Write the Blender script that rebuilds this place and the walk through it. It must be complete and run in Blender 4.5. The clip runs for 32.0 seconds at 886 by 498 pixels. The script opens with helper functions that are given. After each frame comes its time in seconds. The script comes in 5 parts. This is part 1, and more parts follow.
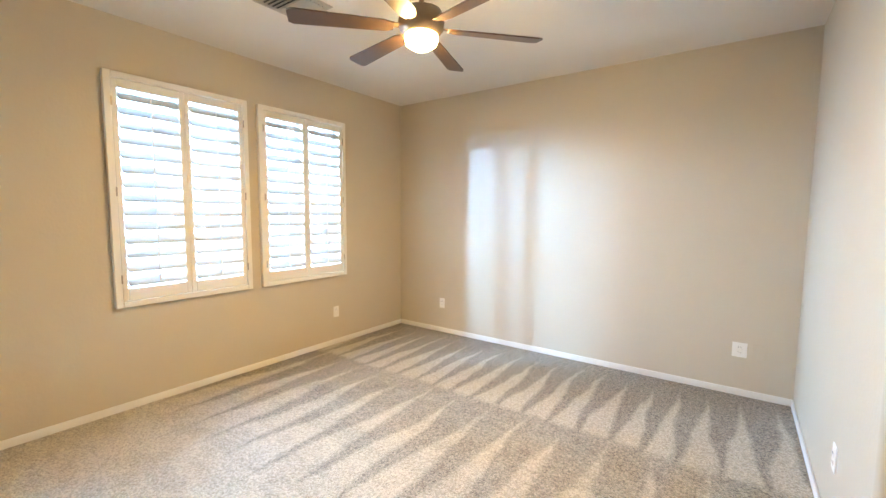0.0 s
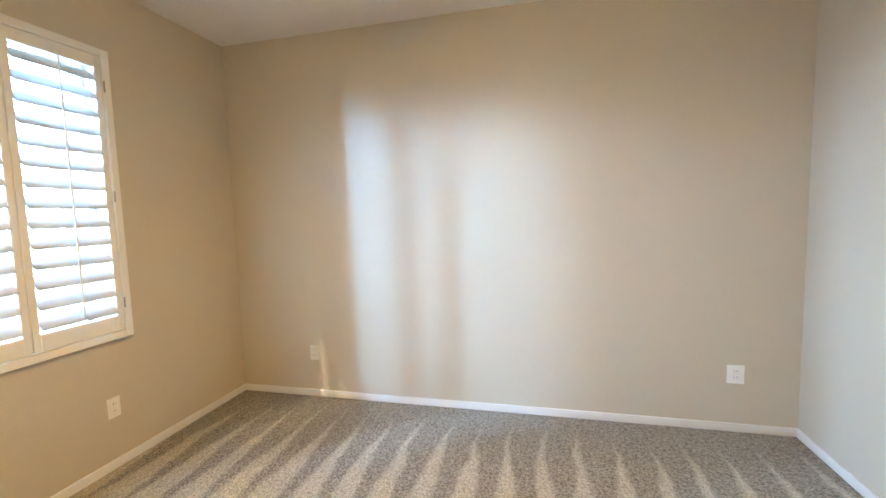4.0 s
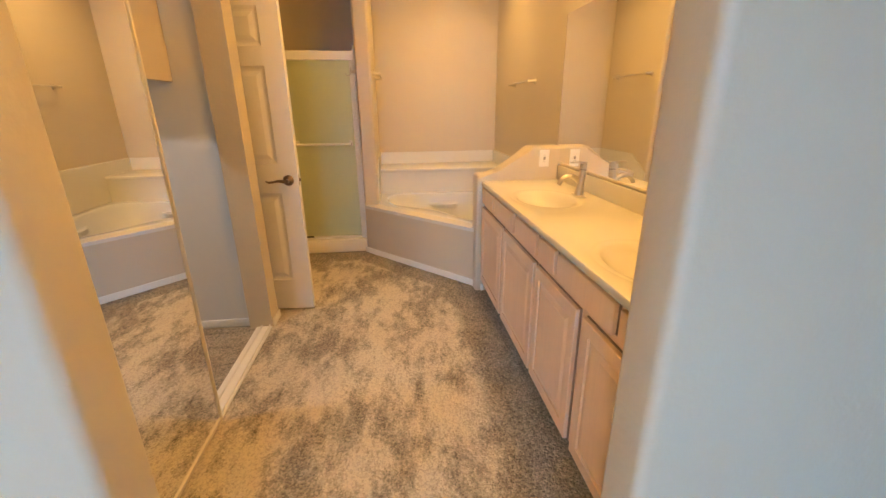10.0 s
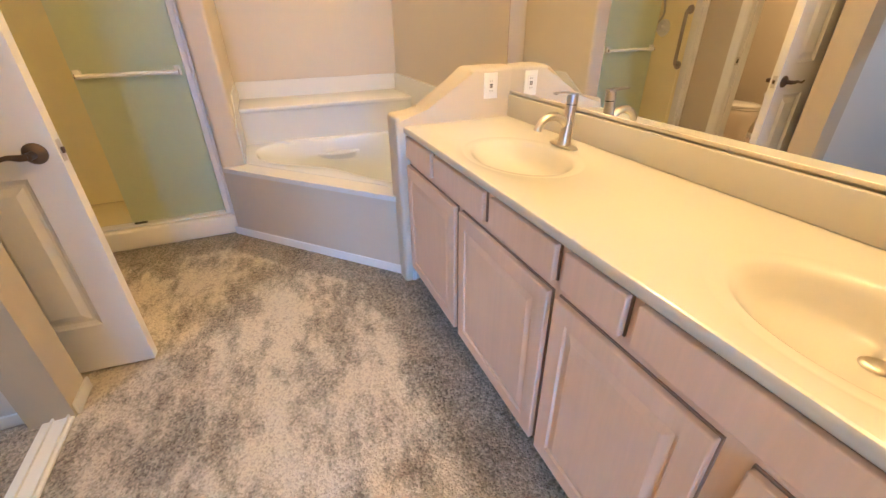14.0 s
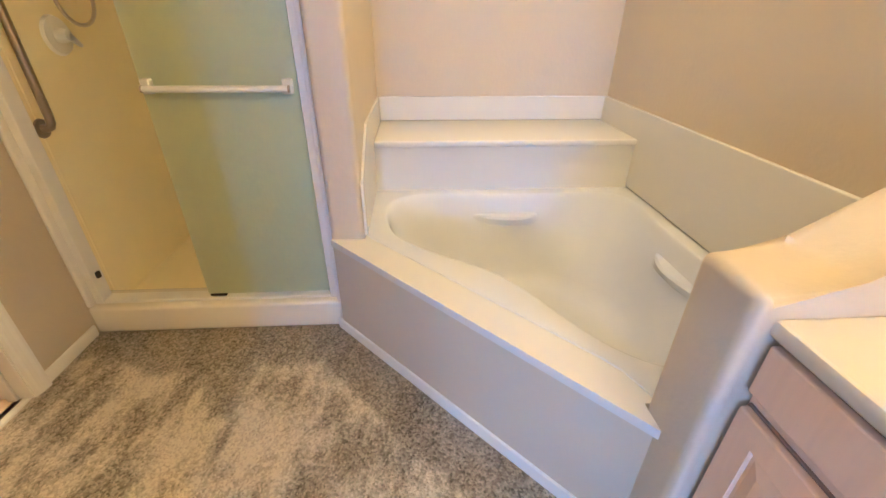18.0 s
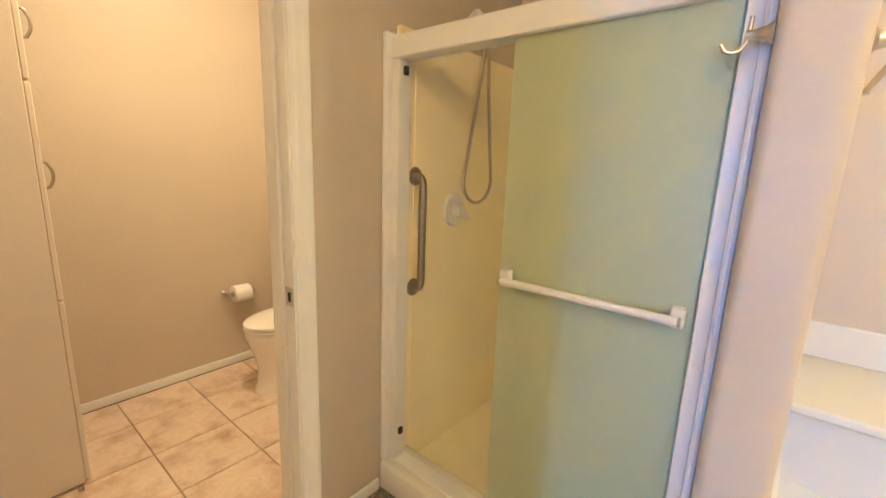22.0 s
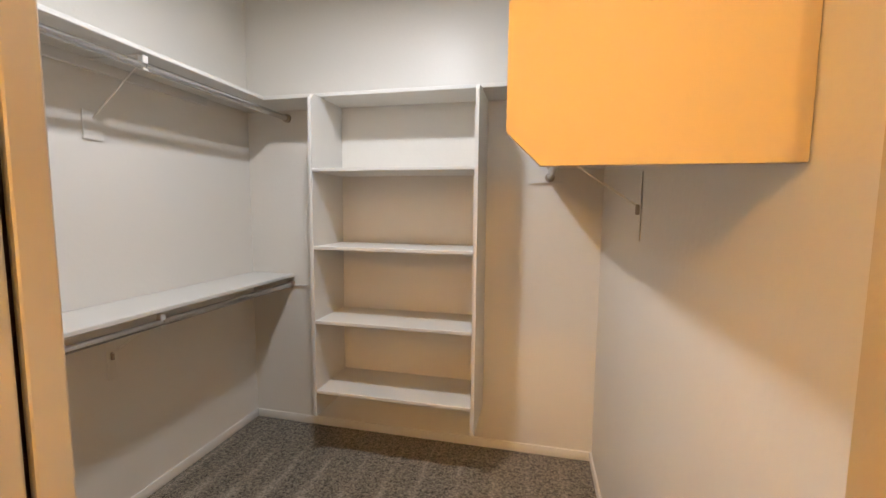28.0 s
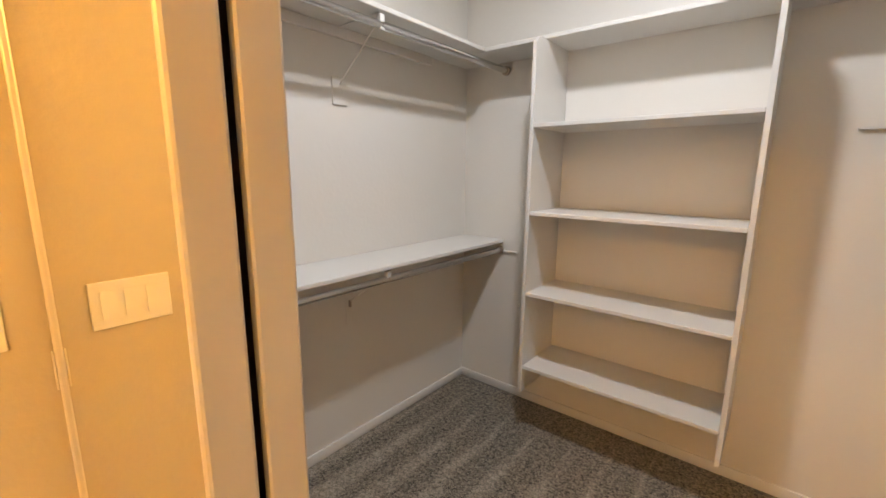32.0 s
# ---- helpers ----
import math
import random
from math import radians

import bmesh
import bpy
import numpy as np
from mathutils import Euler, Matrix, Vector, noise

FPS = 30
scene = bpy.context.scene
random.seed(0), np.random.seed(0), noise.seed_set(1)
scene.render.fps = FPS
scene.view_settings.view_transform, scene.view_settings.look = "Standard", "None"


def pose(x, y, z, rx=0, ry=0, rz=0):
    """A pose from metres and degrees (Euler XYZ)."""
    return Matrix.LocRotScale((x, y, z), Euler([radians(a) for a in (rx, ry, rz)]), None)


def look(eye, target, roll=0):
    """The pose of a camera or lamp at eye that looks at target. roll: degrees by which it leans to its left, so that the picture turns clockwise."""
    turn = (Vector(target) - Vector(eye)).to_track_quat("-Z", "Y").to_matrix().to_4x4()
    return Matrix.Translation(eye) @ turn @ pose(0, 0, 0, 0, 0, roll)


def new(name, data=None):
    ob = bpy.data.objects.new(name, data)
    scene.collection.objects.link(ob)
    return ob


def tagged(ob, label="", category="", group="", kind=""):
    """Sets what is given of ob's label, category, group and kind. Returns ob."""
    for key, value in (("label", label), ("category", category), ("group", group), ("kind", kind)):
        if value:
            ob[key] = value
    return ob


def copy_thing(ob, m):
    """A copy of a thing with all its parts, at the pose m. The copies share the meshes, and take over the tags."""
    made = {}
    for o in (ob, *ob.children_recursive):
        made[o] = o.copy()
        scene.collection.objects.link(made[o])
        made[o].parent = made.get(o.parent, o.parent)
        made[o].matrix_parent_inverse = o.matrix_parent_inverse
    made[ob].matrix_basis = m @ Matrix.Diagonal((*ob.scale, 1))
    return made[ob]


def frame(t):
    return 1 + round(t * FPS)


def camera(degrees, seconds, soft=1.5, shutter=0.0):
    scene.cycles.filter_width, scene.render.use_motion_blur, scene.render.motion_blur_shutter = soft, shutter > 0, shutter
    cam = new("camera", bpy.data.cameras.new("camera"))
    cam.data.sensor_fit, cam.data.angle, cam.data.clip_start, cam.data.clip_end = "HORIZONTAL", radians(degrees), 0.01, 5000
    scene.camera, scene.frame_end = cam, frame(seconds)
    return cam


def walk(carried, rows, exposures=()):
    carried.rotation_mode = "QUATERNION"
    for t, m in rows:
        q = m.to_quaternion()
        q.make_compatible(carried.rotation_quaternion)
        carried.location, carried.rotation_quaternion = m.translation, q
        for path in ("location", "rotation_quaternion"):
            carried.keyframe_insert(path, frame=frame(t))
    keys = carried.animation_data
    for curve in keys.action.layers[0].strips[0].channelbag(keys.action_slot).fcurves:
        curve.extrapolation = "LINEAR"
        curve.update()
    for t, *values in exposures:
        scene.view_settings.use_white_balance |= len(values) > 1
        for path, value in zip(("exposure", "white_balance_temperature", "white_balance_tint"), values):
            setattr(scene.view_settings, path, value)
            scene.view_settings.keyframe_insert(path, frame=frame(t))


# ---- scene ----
cam = camera(94.1, 32.0)
PATH = [
    (0, (0.996, -1.209, 1.414), (-0.168, 0.408, 1.238), 0.4),
    (0.5, (0.824, -1.104, 1.413), (-0.658, 0.226, 1.231), 0.4),
    (1, (0.614, -0.986, 1.428), (-1.084, 0.055, 1.248), -0.0),
    (1.5, (0.434, -0.816, 1.411), (-1.379, 0.013, 1.249), 0.0),
    (2, (0.257, -0.683, 1.41), (-1.546, 0.167, 1.251), 0.1),
    (2.5, (0.033, -0.574, 1.426), (-1.617, 0.544, 1.26), -0.5),
    (3, (-0.068, -0.407, 1.399), (-1.425, 1.054, 1.244), -1.1),
    (3.5, (-0.093, -0.214, 1.389), (-1.056, 1.531, 1.225), -1.6),
    (5.5, (-0.095, -0.015, 1.432), (1.071, 1.591, 1.18), -0.0),
    (6, (-0.034, -0.078, 1.407), (1.5, 1.178, 1.149), 0.1),
    (6.5, (0.013, -0.127, 1.386), (1.797, 0.74, 1.128), -0.2),
    (7, (0.079, -0.178, 1.388), (1.992, 0.336, 1.112), -0.4),
    (7.5, (0.181, -0.224, 1.384), (2.142, 0.027, 1.083), -0.6),
    (8, (0.307, -0.267, 1.419), (2.273, -0.191, 1.059), -0.6),
    (8.5, (0.487, -0.274, 1.405), (2.442, -0.287, 0.985), -0.7),
    (9, (0.706, -0.209, 1.391), (2.641, -0.276, 0.89), -0.5),
    (9.5, (0.935, -0.209, 1.355), (2.845, -0.33, 0.773), -0.6),
    (10, (1.156, -0.231, 1.336), (3.035, -0.445, 0.687), -0.6),
    (10.5, (1.31, -0.236, 1.322), (3.152, -0.572, 0.618), -0.9),
    (11, (1.476, -0.193, 1.318), (3.266, -0.663, 0.559), -1.4),
    (11.5, (1.574, -0.161, 1.311), (3.308, -0.741, 0.499), -1.6),
    (12, (1.671, -0.166, 1.297), (3.358, -0.812, 0.438), -1.7),
    (12.5, (1.796, -0.212, 1.279), (3.456, -0.873, 0.381), -1.6),
    (13, (1.894, -0.258, 1.28), (3.535, -0.919, 0.348), -1.3),
    (13.5, (2.013, -0.274, 1.274), (3.642, -0.933, 0.318), -1.1),
    (15.5, (2.684, -0.273, 1.245), (4.302, -0.881, 0.239), 0.1),
    (16, (2.88, -0.258, 1.244), (4.516, -0.807, 0.232), 0.2),
    (16.5, (3.064, -0.228, 1.248), (4.726, -0.687, 0.235), 0.2),
    (17, (3.258, -0.249, 1.244), (4.946, -0.604, 0.232), 0.3),
    (17.5, (3.417, -0.293, 1.249), (5.13, -0.532, 0.246), 0.5),
    (18, (3.538, -0.287, 1.246), (5.28, -0.402, 0.27), 0.5),
    (18.5, (3.658, -0.231, 1.249), (5.433, -0.213, 0.329), 0.7),
    (19, (3.766, -0.22, 1.268), (5.573, -0.043, 0.429), 1.1),
    (19.5, (3.871, -0.244, 1.299), (5.698, 0.114, 0.567), 1.6),
    (20, (3.92, -0.245, 1.34), (5.75, 0.27, 0.719), 2.1),
    (20.5, (3.963, -0.197, 1.366), (5.774, 0.477, 0.85), 2.2),
    (21, (3.992, -0.09, 1.372), (5.753, 0.744, 0.922), 2.2),
    (21.5, (3.98, -0.003, 1.372), (5.66, 0.996, 0.949), 2.0),
    (22, (4.021, 0.005, 1.37), (5.542, 1.241, 0.97), 2.1),
    (22.5, (4.171, 0.021, 1.362), (5.464, 1.494, 0.963), 1.0),
    (23, (4.258, 0.02, 1.374), (5.33, 1.661, 0.978), 0.7),
    (23.5, (4.303, 0.028, 1.369), (5.146, 1.801, 0.988), 0.3),
    (24, (4.313, 0.029, 1.368), (4.938, 1.896, 1.014), 0.2),
    (24.5, (4.264, 0.021, 1.375), (4.689, 1.949, 1.055), 0.3),
    (25, (4.146, 0.019, 1.388), (4.393, 1.983, 1.103), 0.5),
    (25.6, (3.907, -0.012, 1.403), (3.972, 1.97, 1.147), 0.5),
    (26, (3.755, 0.021, 1.403), (3.686, 2.006, 1.168), 0.9),
    (26.5, (3.665, 0.052, 1.405), (3.435, 2.025, 1.172), 0.7),
    (28.5, (3.263, 0.389, 1.422), (2.782, 2.324, 1.257), 0.5),
    (29, (3.233, 0.464, 1.432), (2.689, 2.383, 1.291), 0.3),
    (29.5, (3.244, 0.546, 1.44), (2.561, 2.422, 1.316), 0.1),
    (30, (3.233, 0.603, 1.443), (2.4, 2.418, 1.331), -0.1),
    (30.5, (3.223, 0.629, 1.457), (2.24, 2.367, 1.338), -0.2),
    (31, (3.21, 0.621, 1.452), (2.109, 2.283, 1.297), -0.2),
    (31.5, (3.177, 0.567, 1.438), (1.994, 2.161, 1.199), 0.1),
    (32, (3.12, 0.476, 1.404), (1.875, 1.996, 1.033), 0.5),
]
EXPOSURES = [(0.0, 0.68, 8150, 13), (2.5, 0.6, 8150, 13), (3.5, 0.46, 8150, 13), (5.5, 0.3, 8600, 15), (7.0, 0.24, 9500, 16), (8.0, 0.3, 8500, 14), (9.0, 0.32, 7400, 10), (10.0, 0.24, 7300, 8), (11.0, 0.34, 6800, 4), (12.0, 0.46, 5950, 3), (13.0, 0.52, 4950, 5), (16.0, 0.54, 4950, 5), (18.0, 0.64, 4630, 4), (20.0, 0.54, 4640, 2), (22.0, 0.86, 4420, 3), (23.0, 1.06, 4350, 6), (24.0, 1.05, 4300, 8), (25.0, 0.9, 4050, 8), (26.0, 0.66, 4900, 3), (28.5, 1.0, 8600, 10), (31.0, 1.18, 9200, 10), (32.0, 0.93, 8250, 10)]
walk(cam, [(t, look(e, g, r)) for t, e, g, r in PATH], EXPOSURES)

# ---- light ----
world = bpy.data.worlds.new("world")
scene.world = world
world.use_nodes = True
wn = world.node_tree.nodes
sky = wn.new("ShaderNodeTexSky")
sky.sky_type, sky.sun_disc, sky.sun_elevation, sky.sun_rotation = "NISHITA", False, radians(50), radians(120)
world.node_tree.links.new(sky.outputs[0], wn["Background"].inputs[0])
wn["Background"].inputs[1].default_value = 0.12


def lamp(name, kind, m, energy, color, **more):
    data = bpy.data.lights.new(name, kind)
    data.energy, data.color = energy, color
    if "size" in more:
        data.shape, data.size, data.size_y = "RECTANGLE", more["size"][0], more["size"][1]
    if "radius" in more:
        data.shadow_soft_size = more["radius"]
    if "disk" in more:
        data.shape, data.size = "DISK", more["disk"]
    if "spread" in more:
        data.spread = radians(more["spread"])
    ob = new(name, data)
    ob.matrix_world = m
    return ob


sun = lamp("sun", "SUN", look((0, 0, 5), (2.0, 3.0, 0.9)), 3.0, (1.0, 0.95, 0.88))
sun.data.angle = radians(0.5)
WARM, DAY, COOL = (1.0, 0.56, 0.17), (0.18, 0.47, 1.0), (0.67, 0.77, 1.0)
for wy, ty, power in ((0.225, -0.9, 88), (1.295, 0.6, 44)):
    lamp("window_daylight", "AREA", look((-2.645, wy, 1.54), (1.75, ty, 1.45)), power, DAY, size=(0.88, 1.5), spread=100)
# Lamps added in the yard, placed to throw daylight patches on the bedroom walls.
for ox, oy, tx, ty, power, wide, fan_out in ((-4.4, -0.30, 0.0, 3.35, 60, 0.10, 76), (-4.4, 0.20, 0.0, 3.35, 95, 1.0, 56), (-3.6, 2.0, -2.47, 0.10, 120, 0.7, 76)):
    lamp("daylight_stand_in", "AREA", look((ox, oy, 2.4), (tx, ty, 1.3 if tx == 0.0 else 1.6)), power, DAY, size=(wide, 0.4), spread=fan_out)
lamp("fan_lamp", "AREA", pose(-0.46, 0.60, 2.255), 22, (1.0, 0.74, 0.31), disk=0.16)
lamp("recessed_lamp", "AREA", pose(5.15, -0.815, 2.70), 10, (1.0, 0.60, 0.22), disk=0.08, spread=150)
for lx in (2.36, 3.40):
    lamp("vanity_lamp", "POINT", pose(lx, -1.10, 2.40), 28, WARM, radius=0.05)
lamp("toilet_room_lamp", "AREA", pose(4.92, 1.74, 2.68), 21, (1.0, 0.59, 0.23), disk=0.25)
lamp("closet_lamp", "AREA", pose(2.62, 1.58, 2.64), 15, COOL, disk=0.14)

# ---- materials ----
def mat(name, color, rough=0.5, metal=0.0, spread=0.06, scale=6.0, bump=0.0, bump_scale=120.0, spec=0.5, fine=0.0, fine_scale=200.0):
    """A principled material with large and fine variation of its colour and a fine relief."""
    m = bpy.data.materials.new(name)
    m.use_nodes = True
    nt = m.node_tree
    p = nt.nodes["Principled BSDF"]
    p.inputs["Roughness"].default_value, p.inputs["Metallic"].default_value = rough, metal
    p.inputs["Specular IOR Level"].default_value = spec
    tc = nt.nodes.new("ShaderNodeTexCoord")
    n1 = nt.nodes.new("ShaderNodeTexNoise")
    n1.inputs["Scale"].default_value, n1.inputs["Detail"].default_value = scale, 5
    nt.links.new(tc.outputs["Object"], n1.inputs["Vector"])
    ramp = nt.nodes.new("ShaderNodeMix")
    ramp.data_type = "RGBA"
    lo, hi = [tuple(min(1, c * k) for c in color) + (1,) for k in (1 - spread, 1 + spread)]
    ramp.inputs[6].default_value, ramp.inputs[7].default_value = lo, hi
    nt.links.new(n1.outputs["Fac"], ramp.inputs[0])
    out = ramp.outputs[2]
    if fine:
        n2 = nt.nodes.new("ShaderNodeTexNoise")
        n2.inputs["Scale"].default_value, n2.inputs["Detail"].default_value = fine_scale, 3
        nt.links.new(tc.outputs["Object"], n2.inputs["Vector"])
        mul = nt.nodes.new("ShaderNodeMix")
        mul.data_type, mul.blend_type = "RGBA", "MULTIPLY"
        mul.inputs[0].default_value = 1
        mr = nt.nodes.new("ShaderNodeMapRange")
        mr.inputs[1].default_value, mr.inputs[2].default_value, mr.inputs[3].default_value, mr.inputs[4].default_value = 0.3, 0.7, 1 - fine, 1 + fine
        nt.links.new(n2.outputs["Fac"], mr.inputs[0])
        nt.links.new(out, mul.inputs[6])
        nt.links.new(mr.outputs[0], mul.inputs[7])
        out = mul.outputs[2]
    nt.links.new(out, p.inputs["Base Color"])
    if bump:
        n3 = nt.nodes.new("ShaderNodeTexNoise")
        n3.inputs["Scale"].default_value, n3.inputs["Detail"].default_value = bump_scale, 4
        nt.links.new(tc.outputs["Object"], n3.inputs["Vector"])
        b = nt.nodes.new("ShaderNodeBump")
        b.inputs["Strength"].default_value, b.inputs["Distance"].default_value = bump, 0.004
        nt.links.new(n3.outputs["Fac"], b.inputs["Height"])
        nt.links.new(b.outputs[0], p.inputs["Normal"])
    return m


def glow(name, color, strength):
    m = bpy.data.materials.new(name)
    m.use_nodes = True
    p = m.node_tree.nodes["Principled BSDF"]
    p.inputs["Base Color"].default_value = (*color, 1)
    p.inputs["Emission Color"].default_value, p.inputs["Emission Strength"].default_value = (*color, 1), strength
    return m


WALL = mat("wall_paint", (0.575, 0.50, 0.385), 0.44, spread=0.03, scale=2.5, bump=0.25, bump_scale=55, spec=0.35)
CLOSETW = mat("closet_gloss_paint", (0.76, 0.73, 0.675), 0.38, spread=0.02, scale=2.5, bump=0.2, bump_scale=45, spec=0.4)
CEIL = mat("ceiling_paint", (0.78, 0.75, 0.70), 0.7, spread=0.02, scale=3, bump=0.3, bump_scale=40)
TRIM = mat("white_trim_paint", (0.80, 0.78, 0.74), 0.35, spread=0.02)
SHUTTER = mat("shutter_paint", (0.80, 0.77, 0.70), 0.35, spread=0.02)
# The frames' white, darkened in colour to offset the glare on backlit louvres.
LOUVREP = mat("louvre_paint_dimmed", (0.52, 0.52, 0.50), 0.4, spread=0.03)
DOORP = mat("door_paint", (0.80, 0.77, 0.72), 0.35, spread=0.02, bump=0.1, bump_scale=90)
SHELF = mat("shelf_paint", (0.70, 0.68, 0.64), 0.4, spread=0.03)
WOOD = mat("pickled_oak", (0.78, 0.56, 0.405), 0.4, spread=0.06, scale=9)


def grain(m, amount, scale):
    """Adds fine streaks along the height of the boards."""
    nt = m.node_tree
    p = nt.nodes["Principled BSDF"]
    base = p.inputs["Base Color"].links[0].from_socket
    tc = nt.nodes.new("ShaderNodeTexCoord")
    mp = nt.nodes.new("ShaderNodeMapping")
    mp.inputs["Scale"].default_value = scale
    nt.links.new(tc.outputs["Object"], mp.inputs["Vector"])
    nz = nt.nodes.new("ShaderNodeTexNoise")
    nz.inputs["Scale"].default_value, nz.inputs["Detail"].default_value = 1.0, 6
    nt.links.new(mp.outputs[0], nz.inputs["Vector"])
    mr = nt.nodes.new("ShaderNodeMapRange")
    mr.inputs[1].default_value, mr.inputs[2].default_value, mr.inputs[3].default_value, mr.inputs[4].default_value = 0.3, 0.7, 1 - amount, 1 + amount
    nt.links.new(nz.outputs["Fac"], mr.inputs[0])
    mul = nt.nodes.new("ShaderNodeMix")
    mul.data_type, mul.blend_type = "RGBA", "MULTIPLY"
    mul.inputs[0].default_value = 1
    nt.links.new(base, mul.inputs[6])
    nt.links.new(mr.outputs[0], mul.inputs[7])
    nt.links.new(mul.outputs[2], p.inputs["Base Color"])
    b = nt.nodes.new("ShaderNodeBump")
    b.inputs["Strength"].default_value, b.inputs["Distance"].default_value = 0.12, 0.002
    nt.links.new(nz.outputs["Fac"], b.inputs["Height"])
    nt.links.new(b.outputs[0], p.inputs["Normal"])


grain(WOOD, 0.028, (90, 90, 5))
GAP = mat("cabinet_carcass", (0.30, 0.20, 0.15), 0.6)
COUNTER = mat("cream_cultured_marble", (0.64, 0.605, 0.53), 0.22, spread=0.02)
MARBLE = mat("cultured_marble", (0.70, 0.685, 0.645), 0.24, spread=0.02)
ACRYL = mat("white_acrylic", (0.65, 0.67, 0.72), 0.08, spread=0.01)
PORC = mat("porcelain", (0.84, 0.80, 0.72), 0.08, spread=0.01)
FIBER = mat("shower_fibreglass", (0.95, 0.85, 0.53), 0.25, spread=0.04)
NICKEL = mat("brushed_nickel", (0.62, 0.57, 0.50), 0.32, 1.0, spread=0.05)
STEEL = mat("grab_bar_steel", (0.42, 0.36, 0.30), 0.35, 1.0, spread=0.1, scale=30)
BRONZE = mat("dark_bronze", (0.16, 0.11, 0.08), 0.35, 0.9, spread=0.1)
CHROME = mat("chrome_rod", (0.6, 0.6, 0.6), 0.2, 1.0, spread=0.03)
PLATE = mat("white_plastic", (0.82, 0.80, 0.76), 0.35, spread=0.01)
BLACK = mat("black_rubber", (0.02, 0.02, 0.02), 0.6)
PAPER = mat("tissue_paper", (0.85, 0.83, 0.80), 0.9, spread=0.03)
BLADE = mat("fan_blade_wood", (0.10, 0.058, 0.036), 0.35, spread=0.2, scale=12)
TILE = mat("floor_tile_glaze", (0.72, 0.58, 0.44), 0.32, spread=0.10, scale=9, fine=0.06, fine_scale=40)


def clouds(m, dark, scale):
    """Brown clouds over the glaze, different on every tile."""
    nt = m.node_tree
    p = nt.nodes["Principled BSDF"]
    base = p.inputs["Base Color"].links[0].from_socket
    tc, info = nt.nodes.new("ShaderNodeTexCoord"), nt.nodes.new("ShaderNodeObjectInfo")
    far = nt.nodes.new("ShaderNodeMath")
    far.operation = "MULTIPLY"
    far.inputs[1].default_value = 40.0
    nt.links.new(info.outputs["Random"], far.inputs[0])
    ad = nt.nodes.new("ShaderNodeVectorMath")
    nt.links.new(tc.outputs["Object"], ad.inputs[0])
    nt.links.new(far.outputs[0], ad.inputs[1])
    nz = nt.nodes.new("ShaderNodeTexNoise")
    nz.inputs["Scale"].default_value, nz.inputs["Detail"].default_value, nz.inputs["Roughness"].default_value = scale, 6, 0.6
    nt.links.new(ad.outputs[0], nz.inputs["Vector"])
    mr = nt.nodes.new("ShaderNodeMapRange")
    mr.inputs[1].default_value, mr.inputs[2].default_value, mr.inputs[4].default_value = 0.48, 0.72, 0.85
    nt.links.new(nz.outputs["Fac"], mr.inputs[0])
    mix = nt.nodes.new("ShaderNodeMix")
    mix.data_type = "RGBA"
    mix.inputs[7].default_value = (*dark, 1)
    nt.links.new(mr.outputs[0], mix.inputs[0])
    nt.links.new(base, mix.inputs[6])
    nt.links.new(mix.outputs[2], p.inputs["Base Color"])


clouds(TILE, (0.42, 0.26, 0.15), 6.5)
GROUT = mat("grout", (0.36, 0.28, 0.22), 0.8)
MIRROR = mat("mirror_silver", (0.92, 0.93, 0.92), 0.0, 1.0, spread=0.0)
BRASS = mat("champagne_metal", (0.74, 0.68, 0.58), 0.40, 0.45, spread=0.05)
CREAM = mat("cream_fibreglass", (0.82, 0.77, 0.66), 0.25, spread=0.02)
CABP = mat("cabinet_paint", (0.70, 0.62, 0.50), 0.5, spread=0.02, bump=0.1, bump_scale=60)
PANELP = mat("closet_panel_paint", (0.55, 0.465, 0.37), 0.5, spread=0.02, bump=0.1, bump_scale=60)
FANM = mat("fan_bronze", (0.30, 0.22, 0.15), 0.35, 0.8, spread=0.1)
VENT = mat("vent_metal", (0.46, 0.43, 0.38), 0.5, spread=0.05)
FROST = mat("frosted_glass", (0.68, 0.715, 0.50), 0.5, spread=0.03, scale=30, bump=0.3, bump_scale=60)
FROST.node_tree.nodes["Principled BSDF"].inputs["Transmission Weight"].default_value = 0.6
CLEAR = mat("clear_glass", (0.97, 0.99, 0.98), 0.0, spread=0.005)
CLEAR.node_tree.nodes["Principled BSDF"].inputs["Transmission Weight"].default_value = 1.0
FANLIT = glow("lit_fan_glass", (1.0, 0.75, 0.34), 150)
GRAVEL = mat("pale_gravel", (0.42, 0.36, 0.30), 0.9, spread=0.2, scale=4, fine=0.3, fine_scale=60)
LITGLASS = glow("lit_frosted_glass", (1.0, 0.78, 0.50), 12)
